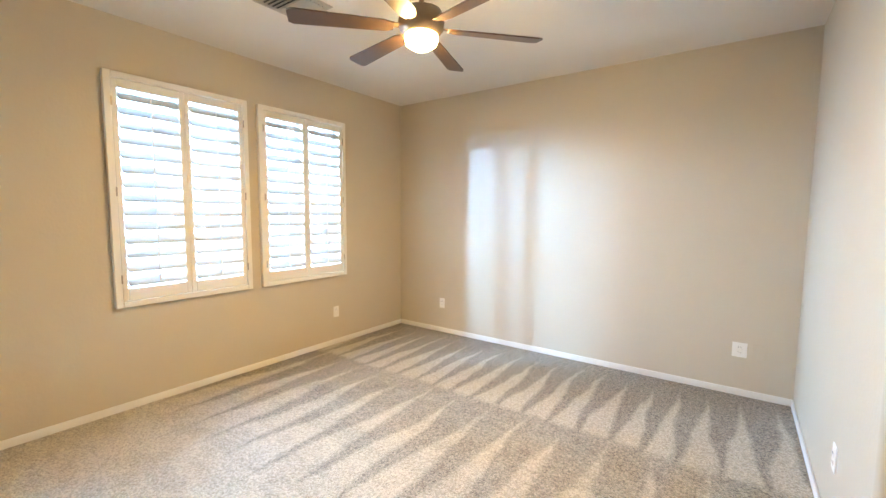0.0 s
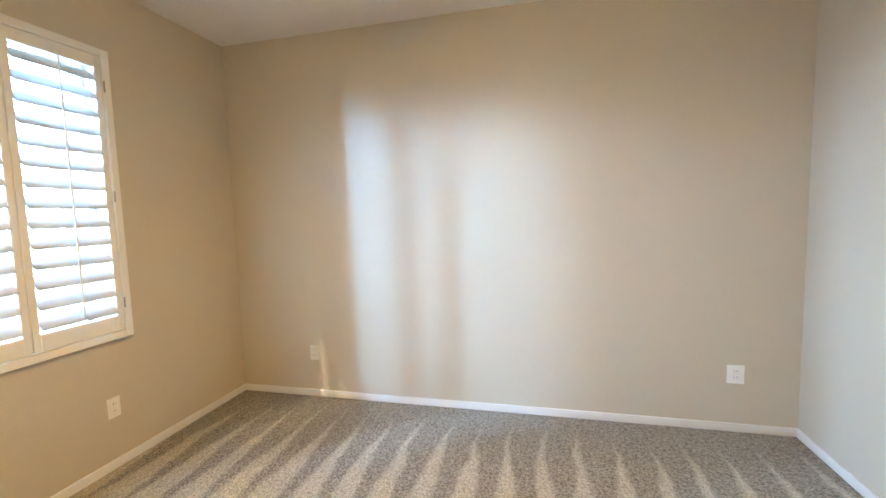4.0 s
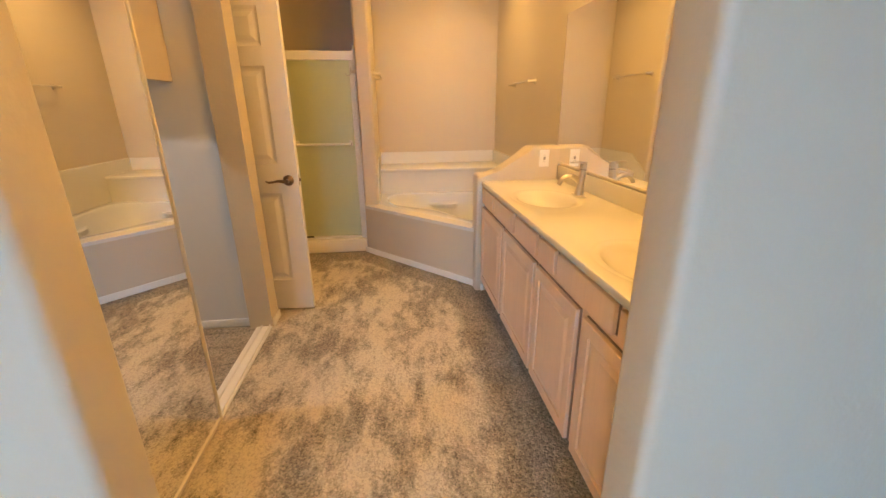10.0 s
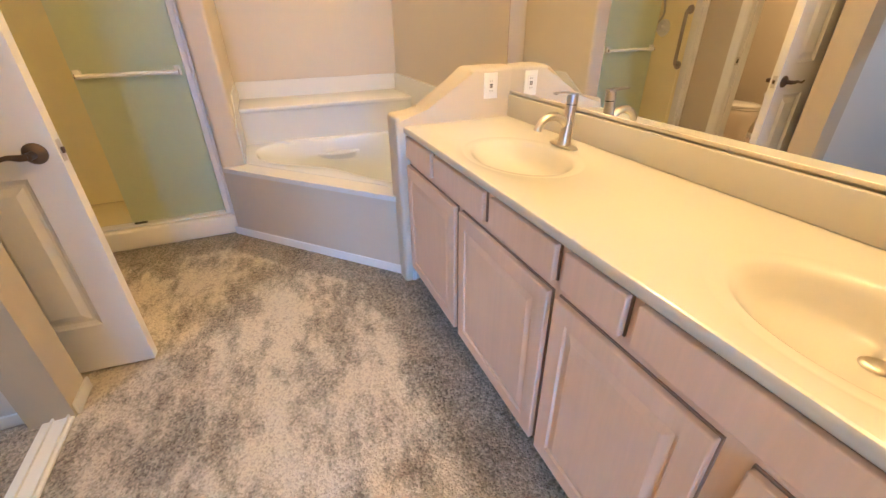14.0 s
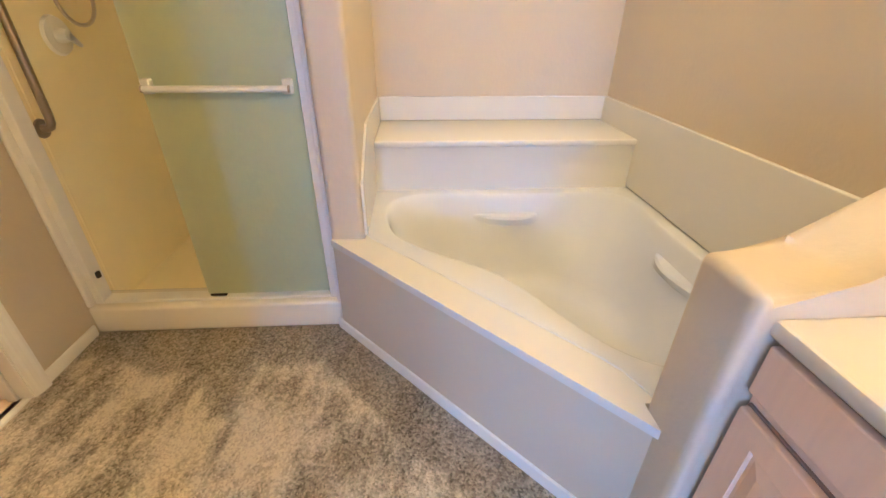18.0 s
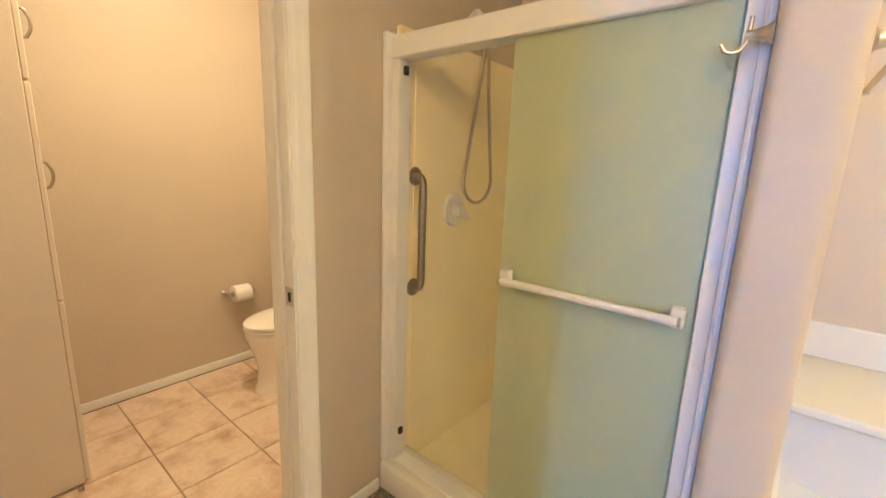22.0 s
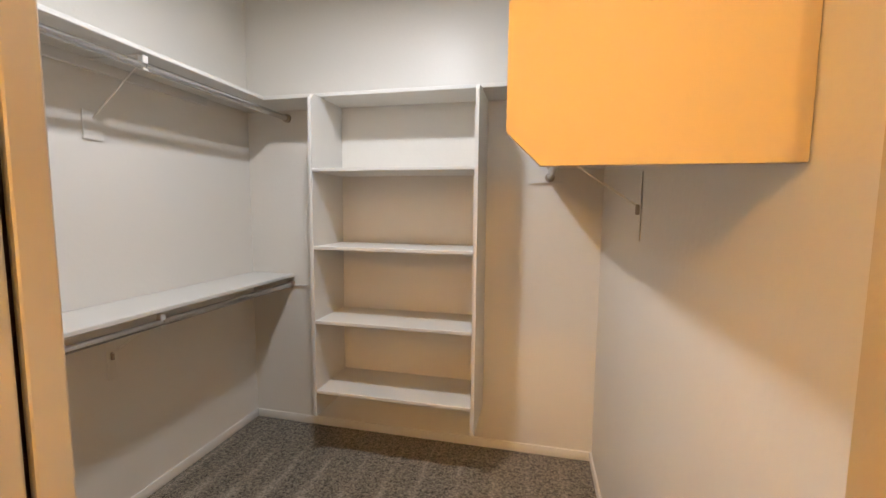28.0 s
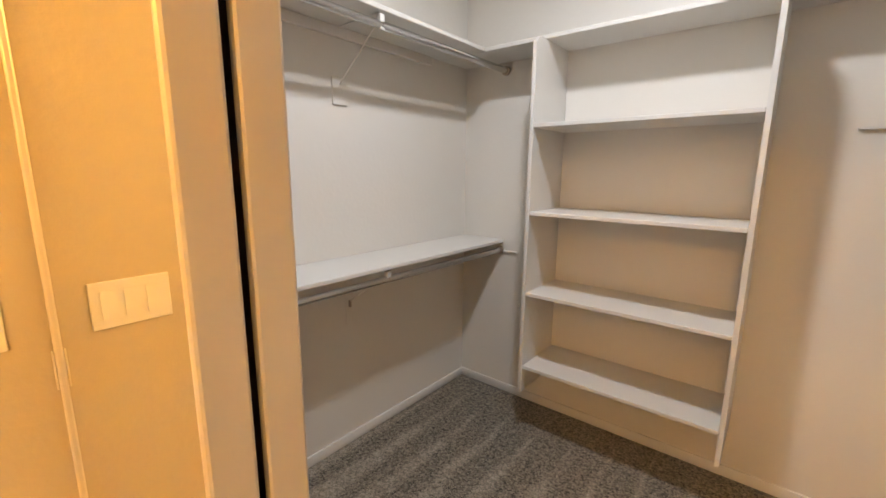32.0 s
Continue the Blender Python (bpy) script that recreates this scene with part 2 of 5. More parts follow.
def carpet():
    """Cut pile: single tufts, brushed blotches, vacuum strokes where the cleaner ran, and some painted shade."""
    m = bpy.data.materials.new("carpet_pile")
    m.use_nodes = True
    nt = m.node_tree
    p = nt.nodes["Principled BSDF"]
    p.inputs["Roughness"].default_value, p.inputs["Specular IOR Level"].default_value = 0.95, 0.1
    p.inputs["Sheen Weight"].default_value = 0.15
    tc = nt.nodes.new("ShaderNodeTexCoord")
    at = tc.outputs["Object"]

    def op(what, a, b=0.0, c=0.0):
        n = nt.nodes.new("ShaderNodeMath")
        n.operation = what
        for k, v in enumerate((a, b, c)):
            if isinstance(v, (int, float)):
                n.inputs[k].default_value = v
            else:
                nt.links.new(v, n.inputs[k])
        return n.outputs[0]

    def noise(scale, detail, rough=0.5, vector=None):
        n = nt.nodes.new("ShaderNodeTexNoise")
        n.inputs["Scale"].default_value, n.inputs["Detail"].default_value, n.inputs["Roughness"].default_value = scale, detail, rough
        nt.links.new(vector or at, n.inputs["Vector"])
        return n.outputs["Fac"]

    def ramp(v, lo, hi):
        n = nt.nodes.new("ShaderNodeMapRange")
        n.interpolation_type = "SMOOTHSTEP"
        n.inputs[1].default_value, n.inputs[2].default_value = lo, hi
        nt.links.new(v, n.inputs[0])
        return n.outputs[0]

    def wedges(pitch, tip, base, fill, edge):
        """Pale strokes, wide at the base line and pointed at the tip line."""
        saw = op("ABSOLUTE", op("SUBTRACT", op("FRACT", op("MULTIPLY", op("ADD", x, w), 1.0 / pitch)), 0.5))
        half = op("MULTIPLY", op("SUBTRACT", tip, op("ADD", y, op("MULTIPLY", tips, 0.5))), fill / (tip - base))
        return ramp(op("SUBTRACT", half, saw), -edge, edge)

    sep = nt.nodes.new("ShaderNodeSeparateXYZ")
    nt.links.new(at, sep.inputs[0])
    x, y = sep.outputs[0], sep.outputs[1]
    w = op("MULTIPLY", op("SUBTRACT", noise(1.7, 3), 0.5), 0.16)
    tips = op("SUBTRACT", noise(2.3, 2), 0.5)
    run = nt.nodes.new("ShaderNodeMapping")
    run.inputs["Rotation"].default_value, run.inputs["Scale"].default_value = (0, 0, radians(24)), (0.6, 1.2, 1.0)
    nt.links.new(at, run.inputs["Vector"])
    large, small = noise(3.1, 3, 0.55, run.outputs[0]), noise(10.0, 5, 0.65, run.outputs[0])
    blot = ramp(op("ADD", op("MULTIPLY", large, 0.5), op("MULTIPLY", small, 0.5)), 0.40, 0.58)
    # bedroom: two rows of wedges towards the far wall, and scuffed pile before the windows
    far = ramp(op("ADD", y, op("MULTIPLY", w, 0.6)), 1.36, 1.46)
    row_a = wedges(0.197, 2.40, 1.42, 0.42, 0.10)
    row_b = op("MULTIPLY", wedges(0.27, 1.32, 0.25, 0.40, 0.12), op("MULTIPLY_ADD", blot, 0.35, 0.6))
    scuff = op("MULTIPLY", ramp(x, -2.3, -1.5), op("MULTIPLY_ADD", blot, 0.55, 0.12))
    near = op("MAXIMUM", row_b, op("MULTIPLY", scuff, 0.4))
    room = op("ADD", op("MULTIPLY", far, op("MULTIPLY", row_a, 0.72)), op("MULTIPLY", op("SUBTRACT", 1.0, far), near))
    # closet: thin strokes, the pile darkened to paint in the dim closet light
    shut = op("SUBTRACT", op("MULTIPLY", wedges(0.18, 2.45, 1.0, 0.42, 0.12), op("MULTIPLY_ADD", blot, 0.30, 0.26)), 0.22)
    # bathroom: blotches, and darker bands along the tub skirt and the shower curb
    off = op("MULTIPLY_ADD", x, -0.683, op("MULTIPLY_ADD", y, 0.731, 0.683 * 4.06 + 0.731 * 0.845))
    skirt = op("SUBTRACT", 1.0, ramp(op("ADD", off, op("MULTIPLY", w, 0.5)), 0.17, 0.21))
    curb = ramp(op("ADD", x, op("MULTIPLY", tips, 0.5)), 4.80, 4.87)
    # shade painted into the pile before the vanity fronts
    front_row = op("SUBTRACT", 1.0, ramp(op("ADD", y, op("MULTIPLY", w, 1.2)), -0.66, -0.56))
    stand = op("MAXIMUM", op("MAXIMUM", skirt, curb), front_row)
    bath = op("SUBTRACT", op("MULTIPLY", op("MULTIPLY", blot, 1.25), op("SUBTRACT", 1.0, op("MULTIPLY", stand, 0.75))), op("MULTIPLY", stand, 0.14))
    bed = op("LESS_THAN", x, 1.80)
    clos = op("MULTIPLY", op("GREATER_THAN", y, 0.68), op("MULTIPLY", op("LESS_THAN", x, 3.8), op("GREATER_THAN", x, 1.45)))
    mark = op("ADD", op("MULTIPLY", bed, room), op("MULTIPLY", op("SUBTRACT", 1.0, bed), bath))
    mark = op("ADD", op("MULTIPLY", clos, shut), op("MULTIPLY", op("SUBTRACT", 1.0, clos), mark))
    tuft = nt.nodes.new("ShaderNodeTexVoronoi")
    tuft.inputs["Scale"].default_value = 140
    nt.links.new(at, tuft.inputs["Vector"])
    each = nt.nodes.new("ShaderNodeSeparateColor")
    nt.links.new(tuft.outputs["Color"], each.inputs[0])
    clump = ramp(noise(48, 3, 0.6), 0.34, 0.66)
    yarn = op("ADD", op("MULTIPLY", each.outputs[0], 0.44), op("MULTIPLY", clump, 0.16))
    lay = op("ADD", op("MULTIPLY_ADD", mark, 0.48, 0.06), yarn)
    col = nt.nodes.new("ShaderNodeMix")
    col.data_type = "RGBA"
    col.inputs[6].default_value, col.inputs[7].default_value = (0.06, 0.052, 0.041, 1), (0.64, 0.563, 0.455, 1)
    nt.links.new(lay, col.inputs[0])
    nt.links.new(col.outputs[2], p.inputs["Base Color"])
    b = nt.nodes.new("ShaderNodeBump")
    b.inputs["Strength"].default_value, b.inputs["Distance"].default_value = 0.8, 0.006
    nt.links.new(op("SUBTRACT", clump, op("MULTIPLY", tuft.outputs["Distance"], 0.8)), b.inputs["Height"])
    nt.links.new(b.outputs[0], p.inputs["Normal"])
    return m


CARPET = carpet()

def distance_view():
    """A bright hazy view of sky over pale ground."""
    m = bpy.data.materials.new("bright_distance")
    m.use_nodes = True
    nt = m.node_tree
    p = nt.nodes["Principled BSDF"]
    tc = nt.nodes.new("ShaderNodeTexCoord")
    sep = nt.nodes.new("ShaderNodeSeparateXYZ")
    nt.links.new(tc.outputs["Object"], sep.inputs[0])
    n = nt.nodes.new("ShaderNodeTexNoise")
    n.inputs["Scale"].default_value, n.inputs["Detail"].default_value = 0.9, 6
    nt.links.new(tc.outputs["Object"], n.inputs["Vector"])
    ad = nt.nodes.new("ShaderNodeMath")
    ad.operation = "MULTIPLY_ADD"
    ad.inputs[1].default_value = 0.9
    nt.links.new(n.outputs["Fac"], ad.inputs[0])
    nt.links.new(sep.outputs[2], ad.inputs[2])
    r = nt.nodes.new("ShaderNodeValToRGB")
    r.color_ramp.elements[0].position, r.color_ramp.elements[0].color = 0.0, (0.62, 0.58, 0.50, 1)
    r.color_ramp.elements[1].position, r.color_ramp.elements[1].color = 1.0, (0.90, 0.96, 1.0, 1)
    for pos, col in ((0.30, (0.55, 0.62, 0.50, 1)), (0.42, (0.75, 0.68, 0.60, 1)), (0.6, (0.80, 0.90, 0.86, 1))):
        e = r.color_ramp.elements.new(pos)
        e.color = col
    mr = nt.nodes.new("ShaderNodeMapRange")
    mr.inputs[1].default_value, mr.inputs[2].default_value = -0.5, 4.5
    nt.links.new(ad.outputs[0], mr.inputs[0])
    nt.links.new(mr.outputs[0], r.inputs[0])
    nt.links.new(r.outputs[0], p.inputs["Emission Color"])
    p.inputs["Emission Strength"].default_value = 1.0
    return m


BEYOND = distance_view()

# ---- helpers for meshes ----
def mesh_of(bm, name, material, smooth=False):
    bmesh.ops.recalc_face_normals(bm, faces=bm.faces)
    me = bpy.data.meshes.new(name)
    bm.to_mesh(me)
    bm.free()
    if material:
        me.materials.append(material)
    if smooth:
        for p in me.polygons:
            p.use_smooth = True
        me.set_sharp_from_angle(angle=radians(40))
    return me


def part(name, bm, material, parent=None, label="", smooth=False):
    ob = new(name, mesh_of(bm, name, material, smooth))
    if parent:
        ob.parent = parent
    return tagged(ob, label) if label else ob


def thing(name, at=(0, 0, 0), label="", category="", group="", kind="", turn=0.0):
    ob = new(name)
    ob.matrix_world = pose(*at, 0, 0, turn)
    ob.empty_display_size = 0.05
    return tagged(ob, label, category, group, kind)


def add_box(bm, x0, x1, y0, y1, z0, z1, bevel=0.0, seg=1):
    vs = bmesh.ops.create_cube(bm, size=1, matrix=Matrix.Translation(((x0 + x1) / 2, (y0 + y1) / 2, (z0 + z1) / 2)) @ Matrix.Diagonal((abs(x1 - x0), abs(y1 - y0), abs(z1 - z0), 1)))["verts"]
    if bevel:
        es = {e for v in vs for e in v.link_edges}
        bmesh.ops.bevel(bm, geom=list(es), offset=bevel, segments=seg, affect="EDGES", profile=0.5)
    return bm


def box(x0, x1, y0, y1, z0, z1, bevel=0.0, seg=1):
    return add_box(bmesh.new(), x0, x1, y0, y1, z0, z1, bevel, seg)


def add_cyl(bm, a, b, r, r2=None, n=16):
    a, b = Vector(a), Vector(b)
    d = b - a
    m = Matrix.Translation((a + b) / 2) @ d.to_track_quat("Z", "Y").to_matrix().to_4x4()
    bmesh.ops.create_cone(bm, cap_ends=True, segments=n, radius1=r, radius2=r if r2 is None else r2, depth=d.length, matrix=m)
    return bm


def cyl(a, b, r, r2=None, n=16):
    return add_cyl(bmesh.new(), a, b, r, r2, n)


def add_tube(bm, pts, r, n=10, closed=False):
    """A round tube along a smooth line of points; r is one radius or one for each point."""
    pts = [Vector(p) for p in pts]
    k = len(pts)
    rr = r if isinstance(r, (list, tuple)) else [r] * k
    rings, up = [], Vector((0.31, 0.17, 0.93))
    for i, p in enumerate(pts):
        d = (pts[(i + 1) % k] - pts[i - 1]) if closed else (pts[min(i + 1, k - 1)] - pts[max(i - 1, 0)])
        d.normalize()
        s = d.cross(up)
        if s.length < 1e-4:
            s = d.cross(Vector((1, 0, 0)))
        s.normalize()
        u = s.cross(d)
        up = u
        rings.append([bm.verts.new(p + rr[i] * (s * math.cos(a) + u * math.sin(a))) for a in (2 * math.pi * j / n for j in range(n))])
    for i in range(k if closed else k - 1):
        a, b = rings[i], rings[(i + 1) % k]
        for j in range(n):
            bm.faces.new((a[j], a[(j + 1) % n], b[(j + 1) % n], b[j]))
    if not closed:
        bm.faces.new(rings[0][::-1])
        bm.faces.new(rings[-1])
    return bm


def tube(pts, r, n=10, closed=False):
    return add_tube(bmesh.new(), pts, r, n, closed)


def add_prism(bm, poly, a, b, axis):
    """A flat outline pushed from a to b along an axis; the outline's two numbers are the other two axes in order."""
    def p(u, v, w):
        return {"x": (w, u, v), "y": (u, w, v), "z": (u, v, w)}[axis]
    lo, hi = [bm.verts.new(p(u, v, a)) for u, v in poly], [bm.verts.new(p(u, v, b)) for u, v in poly]
    bm.faces.new(lo)
    bm.faces.new(hi[::-1])
    for i in range(len(poly)):
        j = (i + 1) % len(poly)
        bm.faces.new((lo[i], hi[i], hi[j], lo[j]))
    return bm


def prism(poly, a, b, axis):
    return add_prism(bmesh.new(), poly, a, b, axis)


def arc(cx, cy, r, a0, a1, n=6, ry=None):
    return [(cx + r * math.cos(radians(a0 + (a1 - a0) * i / n)), cy + (ry or r) * math.sin(radians(a0 + (a1 - a0) * i / n))) for i in range(n + 1)]


def rev(profile, n=24, at=(0, 0, 0)):
    """A solid of revolution about z from a line of (radius, height)."""
    bm = bmesh.new()
    rings = []
    for r, z in profile:
        if r < 1e-5:
            rings.append([bm.verts.new((at[0], at[1], at[2] + z))])
        else:
            rings.append([bm.verts.new((at[0] + r * math.cos(2 * math.pi * j / n), at[1] + r * math.sin(2 * math.pi * j / n), at[2] + z)) for j in range(n)])
    for a, b in zip(rings, rings[1:]):
        for j in range(n):
            va, vb = a[j % len(a)], a[(j + 1) % n % len(a)]
            vc, vd = b[(j + 1) % n % len(b)], b[j % len(b)]
            q = []
            for v in (va, vb, vc, vd):
                if v not in q:
                    q.append(v)
            if len(q) > 2:
                bm.faces.new(q)
    return bm


def structure(name, bm, material, label, category, smooth=False):
    return tagged(part(name, bm, material, smooth=smooth), label, category, "", "structure")


# ---- structure ----
H = 2.71
PAINTED = "smooth greige painted plaster wall with rounded corners"


def wall(name, boxes, paint=None, label=PAINTED):
    bm = bmesh.new()
    for b in boxes:
        add_box(bm, *b)
    return structure(name, bm, paint or WALL, label, "wall")


def closet_side(ob, x=None, y=None):
    """White gloss paint on the faces that close the closet."""
    ob.data.materials.append(CLOSETW)
    for p in ob.data.polygons:
        if (x is not None and abs(p.center.x - x) < 0.002 and abs(p.normal.x) > 0.9) or (y is not None and abs(p.center.y - y) < 0.002 and abs(p.normal.y) > 0.9):
            p.material_index = 1


W1, W2 = (-0.225, 0.675), (0.845, 1.745)
WZ0, WZ1 = 0.775, 2.305
wall("wall_west", [(-2.64, -2.47, -1.57, W1[0], 0, H), (-2.64, -2.47, W1[1], W2[0], 0, H), (-2.64, -2.47, W2[1], 2.85, 0, H), (-2.64, -2.47, W1[0], W1[1], 0, WZ0), (-2.64, -2.47, W1[0], W1[1], WZ1, H), (-2.64, -2.47, W2[0], W2[1], 0, WZ0), (-2.64, -2.47, W2[0], W2[1], WZ1, H)])
wall("wall_north", [(-2.47, 1.515, 2.695, 2.85, 0, H), (3.75, 6.15, 2.715, 2.85, 0, H)])
wall("wall_south", [(-2.47, 0.0, -1.57, -1.42, 0, H), (-0.15, 0.0, -2.8, -1.57, 0, H), (-0.15, 2.2, -2.95, -2.8, 0, H), (2.05, 2.2, -2.8, -1.57, 0, H), (1.90, 6.15, -1.57, -1.40, 0, H)])
R = 0.025
bm = bmesh.new()
add_prism(bm, [(1.515, 0.575), (1.515, 2.695), (1.385, 2.695)] + arc(1.385 + R, 0.575 + R, R, 180, 270), 0, H, "z")
closet_side(structure("wall_bedroom_east", bm, WALL, PAINTED, "wall", True), x=1.515)
wall("wall_closet_north", [(1.515, 3.75, 2.655, 2.85, 0, H)], CLOSETW, "white gloss painted closet wall")
bm = bmesh.new()
add_box(bm, 1.515, 1.90, 0.575, 0.74, 0, H)
add_prism(bm, [(1.76, 0.575), (1.90, 0.575)] + arc(1.90 - R, 0.300 + R, R, 0, -90) + arc(1.76 + R, 0.300 + R, R, 270, 180), 0, H, "z")
add_prism(bm, [(1.90, -1.40), (1.90, -1.57)] + arc(1.76 + R, -1.57 + R, R, 270, 180) + arc(1.76 + R, -0.705 - R, R, 180, 90) + arc(1.90 - R, -0.705 - R, R, 90, 0), 0, H, "z")
add_prism(bm, [(0.300, H), (0.300, 2.085), (0.165, 2.19), (-0.57, 2.19), (-0.705, 2.085), (-0.705, H)], 1.76, 1.90, "x")
structure("wall_bathroom_entry", bm, WALL, PAINTED, "wall", True)
TO0, TO1, TY, TZ = 3.91, 4.715, 1.16, 2.05
CO0, CO1, CZ = 1.945, 3.635, 2.03
closet_side(wall("wall_closet_front", [(1.90, CO0, 0.60, 0.74, 0, H), (CO0, CO1, 0.60, 0.74, CZ, H), (CO1, 3.78, 0.60, 0.74, 0, H)]), y=0.74)
closet_side(wall("wall_closet_east", [(3.68, 3.78, 0.74, TY, 0, H), (3.68, 3.825, TY, 2.715, 0, H)]), x=3.68)
wall("wall_toilet_front", [(3.825, TO0, TY, TY + 0.13, 0, H), (TO0, TO1, TY, TY + 0.13, TZ, H), (TO1, 6.0, TY, TY + 0.13, 0, H)])
wall("wall_east", [(6.0, 6.15, -1.40, 2.715, 0, H), (5.80, 6.0, TY + 0.13, 2.715, 0, H)])
P0, P1, PX = -0.07, 0.065, 5.02
bm = prism([(6.0, P0), (6.0, P1)] + arc(PX + R, P1 - R, R, 90, 180) + arc(PX + R, P0 + R, R, 180, 270), 0, H, "z")
structure("wall_shower_partition", bm, WALL, PAINTED, "wall", True)
structure("ceiling", box(-2.64, 6.15, -2.95, 2.85, H, H + 0.12), CEIL, "white lightly textured plaster ceiling", "ceiling")
bm = bmesh.new()
for b in ((-2.64, 1.90, -2.95, 2.85), (1.90, 3.825, -1.57, 2.85), (3.825, 6.15, -1.57, TY + 0.06), (1.90, 2.2, -2.95, -1.57)):
    add_box(bm, *b, -0.12, 0.0)
structure("floor", bm, CARPET, "grey-beige cut pile carpet with vacuum marks", "carpet")

structure("backdrop", box(-8.1, -8.0, -14, 16, -0.5, 9), BEYOND, "bright hazy outdoor distance beyond the windows", "backdrop")
structure("ground", box(-60, -2.64, -60, 60, -0.35, -0.12), GRAVEL, "pale gravel yard outside the windows", "ground")

# ---- baseboards and floors ----
BB = [(-2.47, -2.458, -1.42, 2.695), (-2.458, 1.385, 2.683, 2.695), (-2.458, 0.0, -1.42, -1.408), (1.373, 1.385, 0.60, 2.683), (1.41, 1.76, 0.563, 0.575), (1.748, 1.76, 0.315, 0.563), (1.748, 1.76, -1.55, -0.72), (2.038, 2.05, -2.8, -1.57), (0.0, 2.038, -2.8, -2.788),
      (1.515, 1.527, 0.74, 2.655), (1.527, 3.668, 2.643, 2.655), (3.668, 3.68, 0.74, 2.655), (4.775, 5.055, TY - 0.012, TY), (3.825, 3.837, TY + 0.15, 2.07), (4.285, 5.80, 2.703, 2.715), (1.90, 1.912, 0.315, 0.60), (3.78, 3.792, 0.62, TY)]


def baseboard(x0, x1, y0, y1):
    """A board with an eased top, its moulded side away from the wall."""
    return box(x0, x1, y0, y1, 0, 0.055, 0.005, 2)


for x0, x1, y0, y1 in BB:
    structure("baseboard", baseboard(x0, x1, y0, y1), TRIM, "white painted wooden baseboard", "baseboard", True)
structure("baseboard", box(3.645, 3.793, 0.588, 0.60, 0, 0.055, 0.005, 2), TRIM, "white painted wooden baseboard", "baseboard", True)
d = Vector((4.055 - 5.055, -0.845 - 0.085, 0))
ln = d.length
bm = box(0, ln, 0, 0.012, 0, 0.055, 0.004)
bmesh.ops.transform(bm, matrix=Matrix.Translation((5.055, 0.085, 0)) @ Matrix.Rotation(math.atan2(d.y, d.x), 4, "Z") @ Matrix.Translation((0, -0.006, 0)), verts=bm.verts)
structure("baseboard", bm, TRIM, "white painted wooden baseboard", "baseboard")
structure("baseboard", box(4.0, 4.06, -0.862, -0.842, 0, 0.055, 0.004), TRIM, "white painted wooden baseboard", "baseboard")
slab = structure("floor_toilet", box(3.825, 5.8, TY + 0.03, 2.715, -0.12, -0.008), GROUT, "beige ceramic floor tiles with brown grout", "tile floor")
structure("floor_threshold", box(TO0, TO1, TY + 0.005, TY + 0.035, -0.01, 0.006, 0.004), TRIM, "painted strip between carpet and tiles", "threshold")
structure("closet_floor_track", box(CO0, CO1, 0.603, 0.70, 0.0, 0.012, 0.003), TRIM, "white metal sliding door floor track", "door track")
for y in (0.618, 0.666):
    structure("track_rib", box(CO0, CO1, y - 0.003, y + 0.003, 0.012, 0.022), TRIM, "white metal rib of a sliding door track", "door track")
structure("closet_head_track", box(CO0, CO1, 0.606, 0.70, CZ - 0.055, CZ, 0.003), TRIM, "white metal sliding door head track", "door track")

# ---- toilet door frame ----
fr = thing("door_1", (0, 0, 0), "white moulded door frame of the toilet room", "door frame", "", "structure")
JY0, JY1 = TY - 0.004, TY + 0.134
part("jamb", box(TO0, TO0 + 0.018, JY0, JY1, 0, TZ, 0.002), TRIM, fr)
part("jamb", box(TO1 - 0.018, TO1, JY0, JY1, 0, TZ, 0.002), TRIM, fr)
part("head_jamb", box(TO0 + 0.018, TO1 - 0.018, JY0, JY1, TZ - 0.018, TZ, 0.002), TRIM, fr)
part("stop", box(TO1 - 0.03, TO1 - 0.018, TY + 0.045, TY + 0.08, 0, TZ - 0.018, 0.002), TRIM, fr)
part("stop", box(TO0 + 0.018, TO0 + 0.03, TY + 0.045, TY + 0.08, 0, TZ - 0.018, 0.002), TRIM, fr)


def casing_profile(x_in, x_out, y):
    s = 1 if x_out > x_in else -1
    return [(x_in, y), (x_in, y - 0.009), (x_in + s * 0.012, y - 0.011), (x_in + s * 0.02, y - 0.015), (x_in + s * 0.04, y - 0.016), (x_in + s * 0.052, y - 0.019), (x_out - s * 0.004, y - 0.019), (x_out, y - 0.015), (x_out, y)]


part("casing", prism(casing_profile(TO1 - 0.012, TO1 + 0.055, TY - 0.001), 0, TZ + 0.05, "z"), TRIM, fr)
part("casing", prism(casing_profile(TO0 + 0.012, TO0 - 0.055, TY - 0.001), 0, TZ + 0.05, "z"), TRIM, fr)
part("head_casing", box(TO0 + 0.012, TO1 - 0.012, TY - 0.019, TY - 0.001, TZ - 0.012, TZ + 0.05, 0.004), TRIM, fr)
sp = part("strike_plate", box(TO1 - 0.0205, TO1 - 0.0175, TY - 0.003, TY + 0.044, 0.905, 0.968, 0.001), NICKEL, fr)
part("strike_hole", box(TO1 - 0.0215, TO1 - 0.020, TY + 0.012, TY + 0.028, 0.92, 0.952), BLACK, sp)

# ---- six panel door ----
def inset_panel(bm, f, steps):
    """Sinks and raises a face by steps of (inset, depth)."""
    for t, dep in steps:
        bmesh.ops.inset_region(bm, faces=[f], thickness=t, depth=dep, use_even_offset=True)


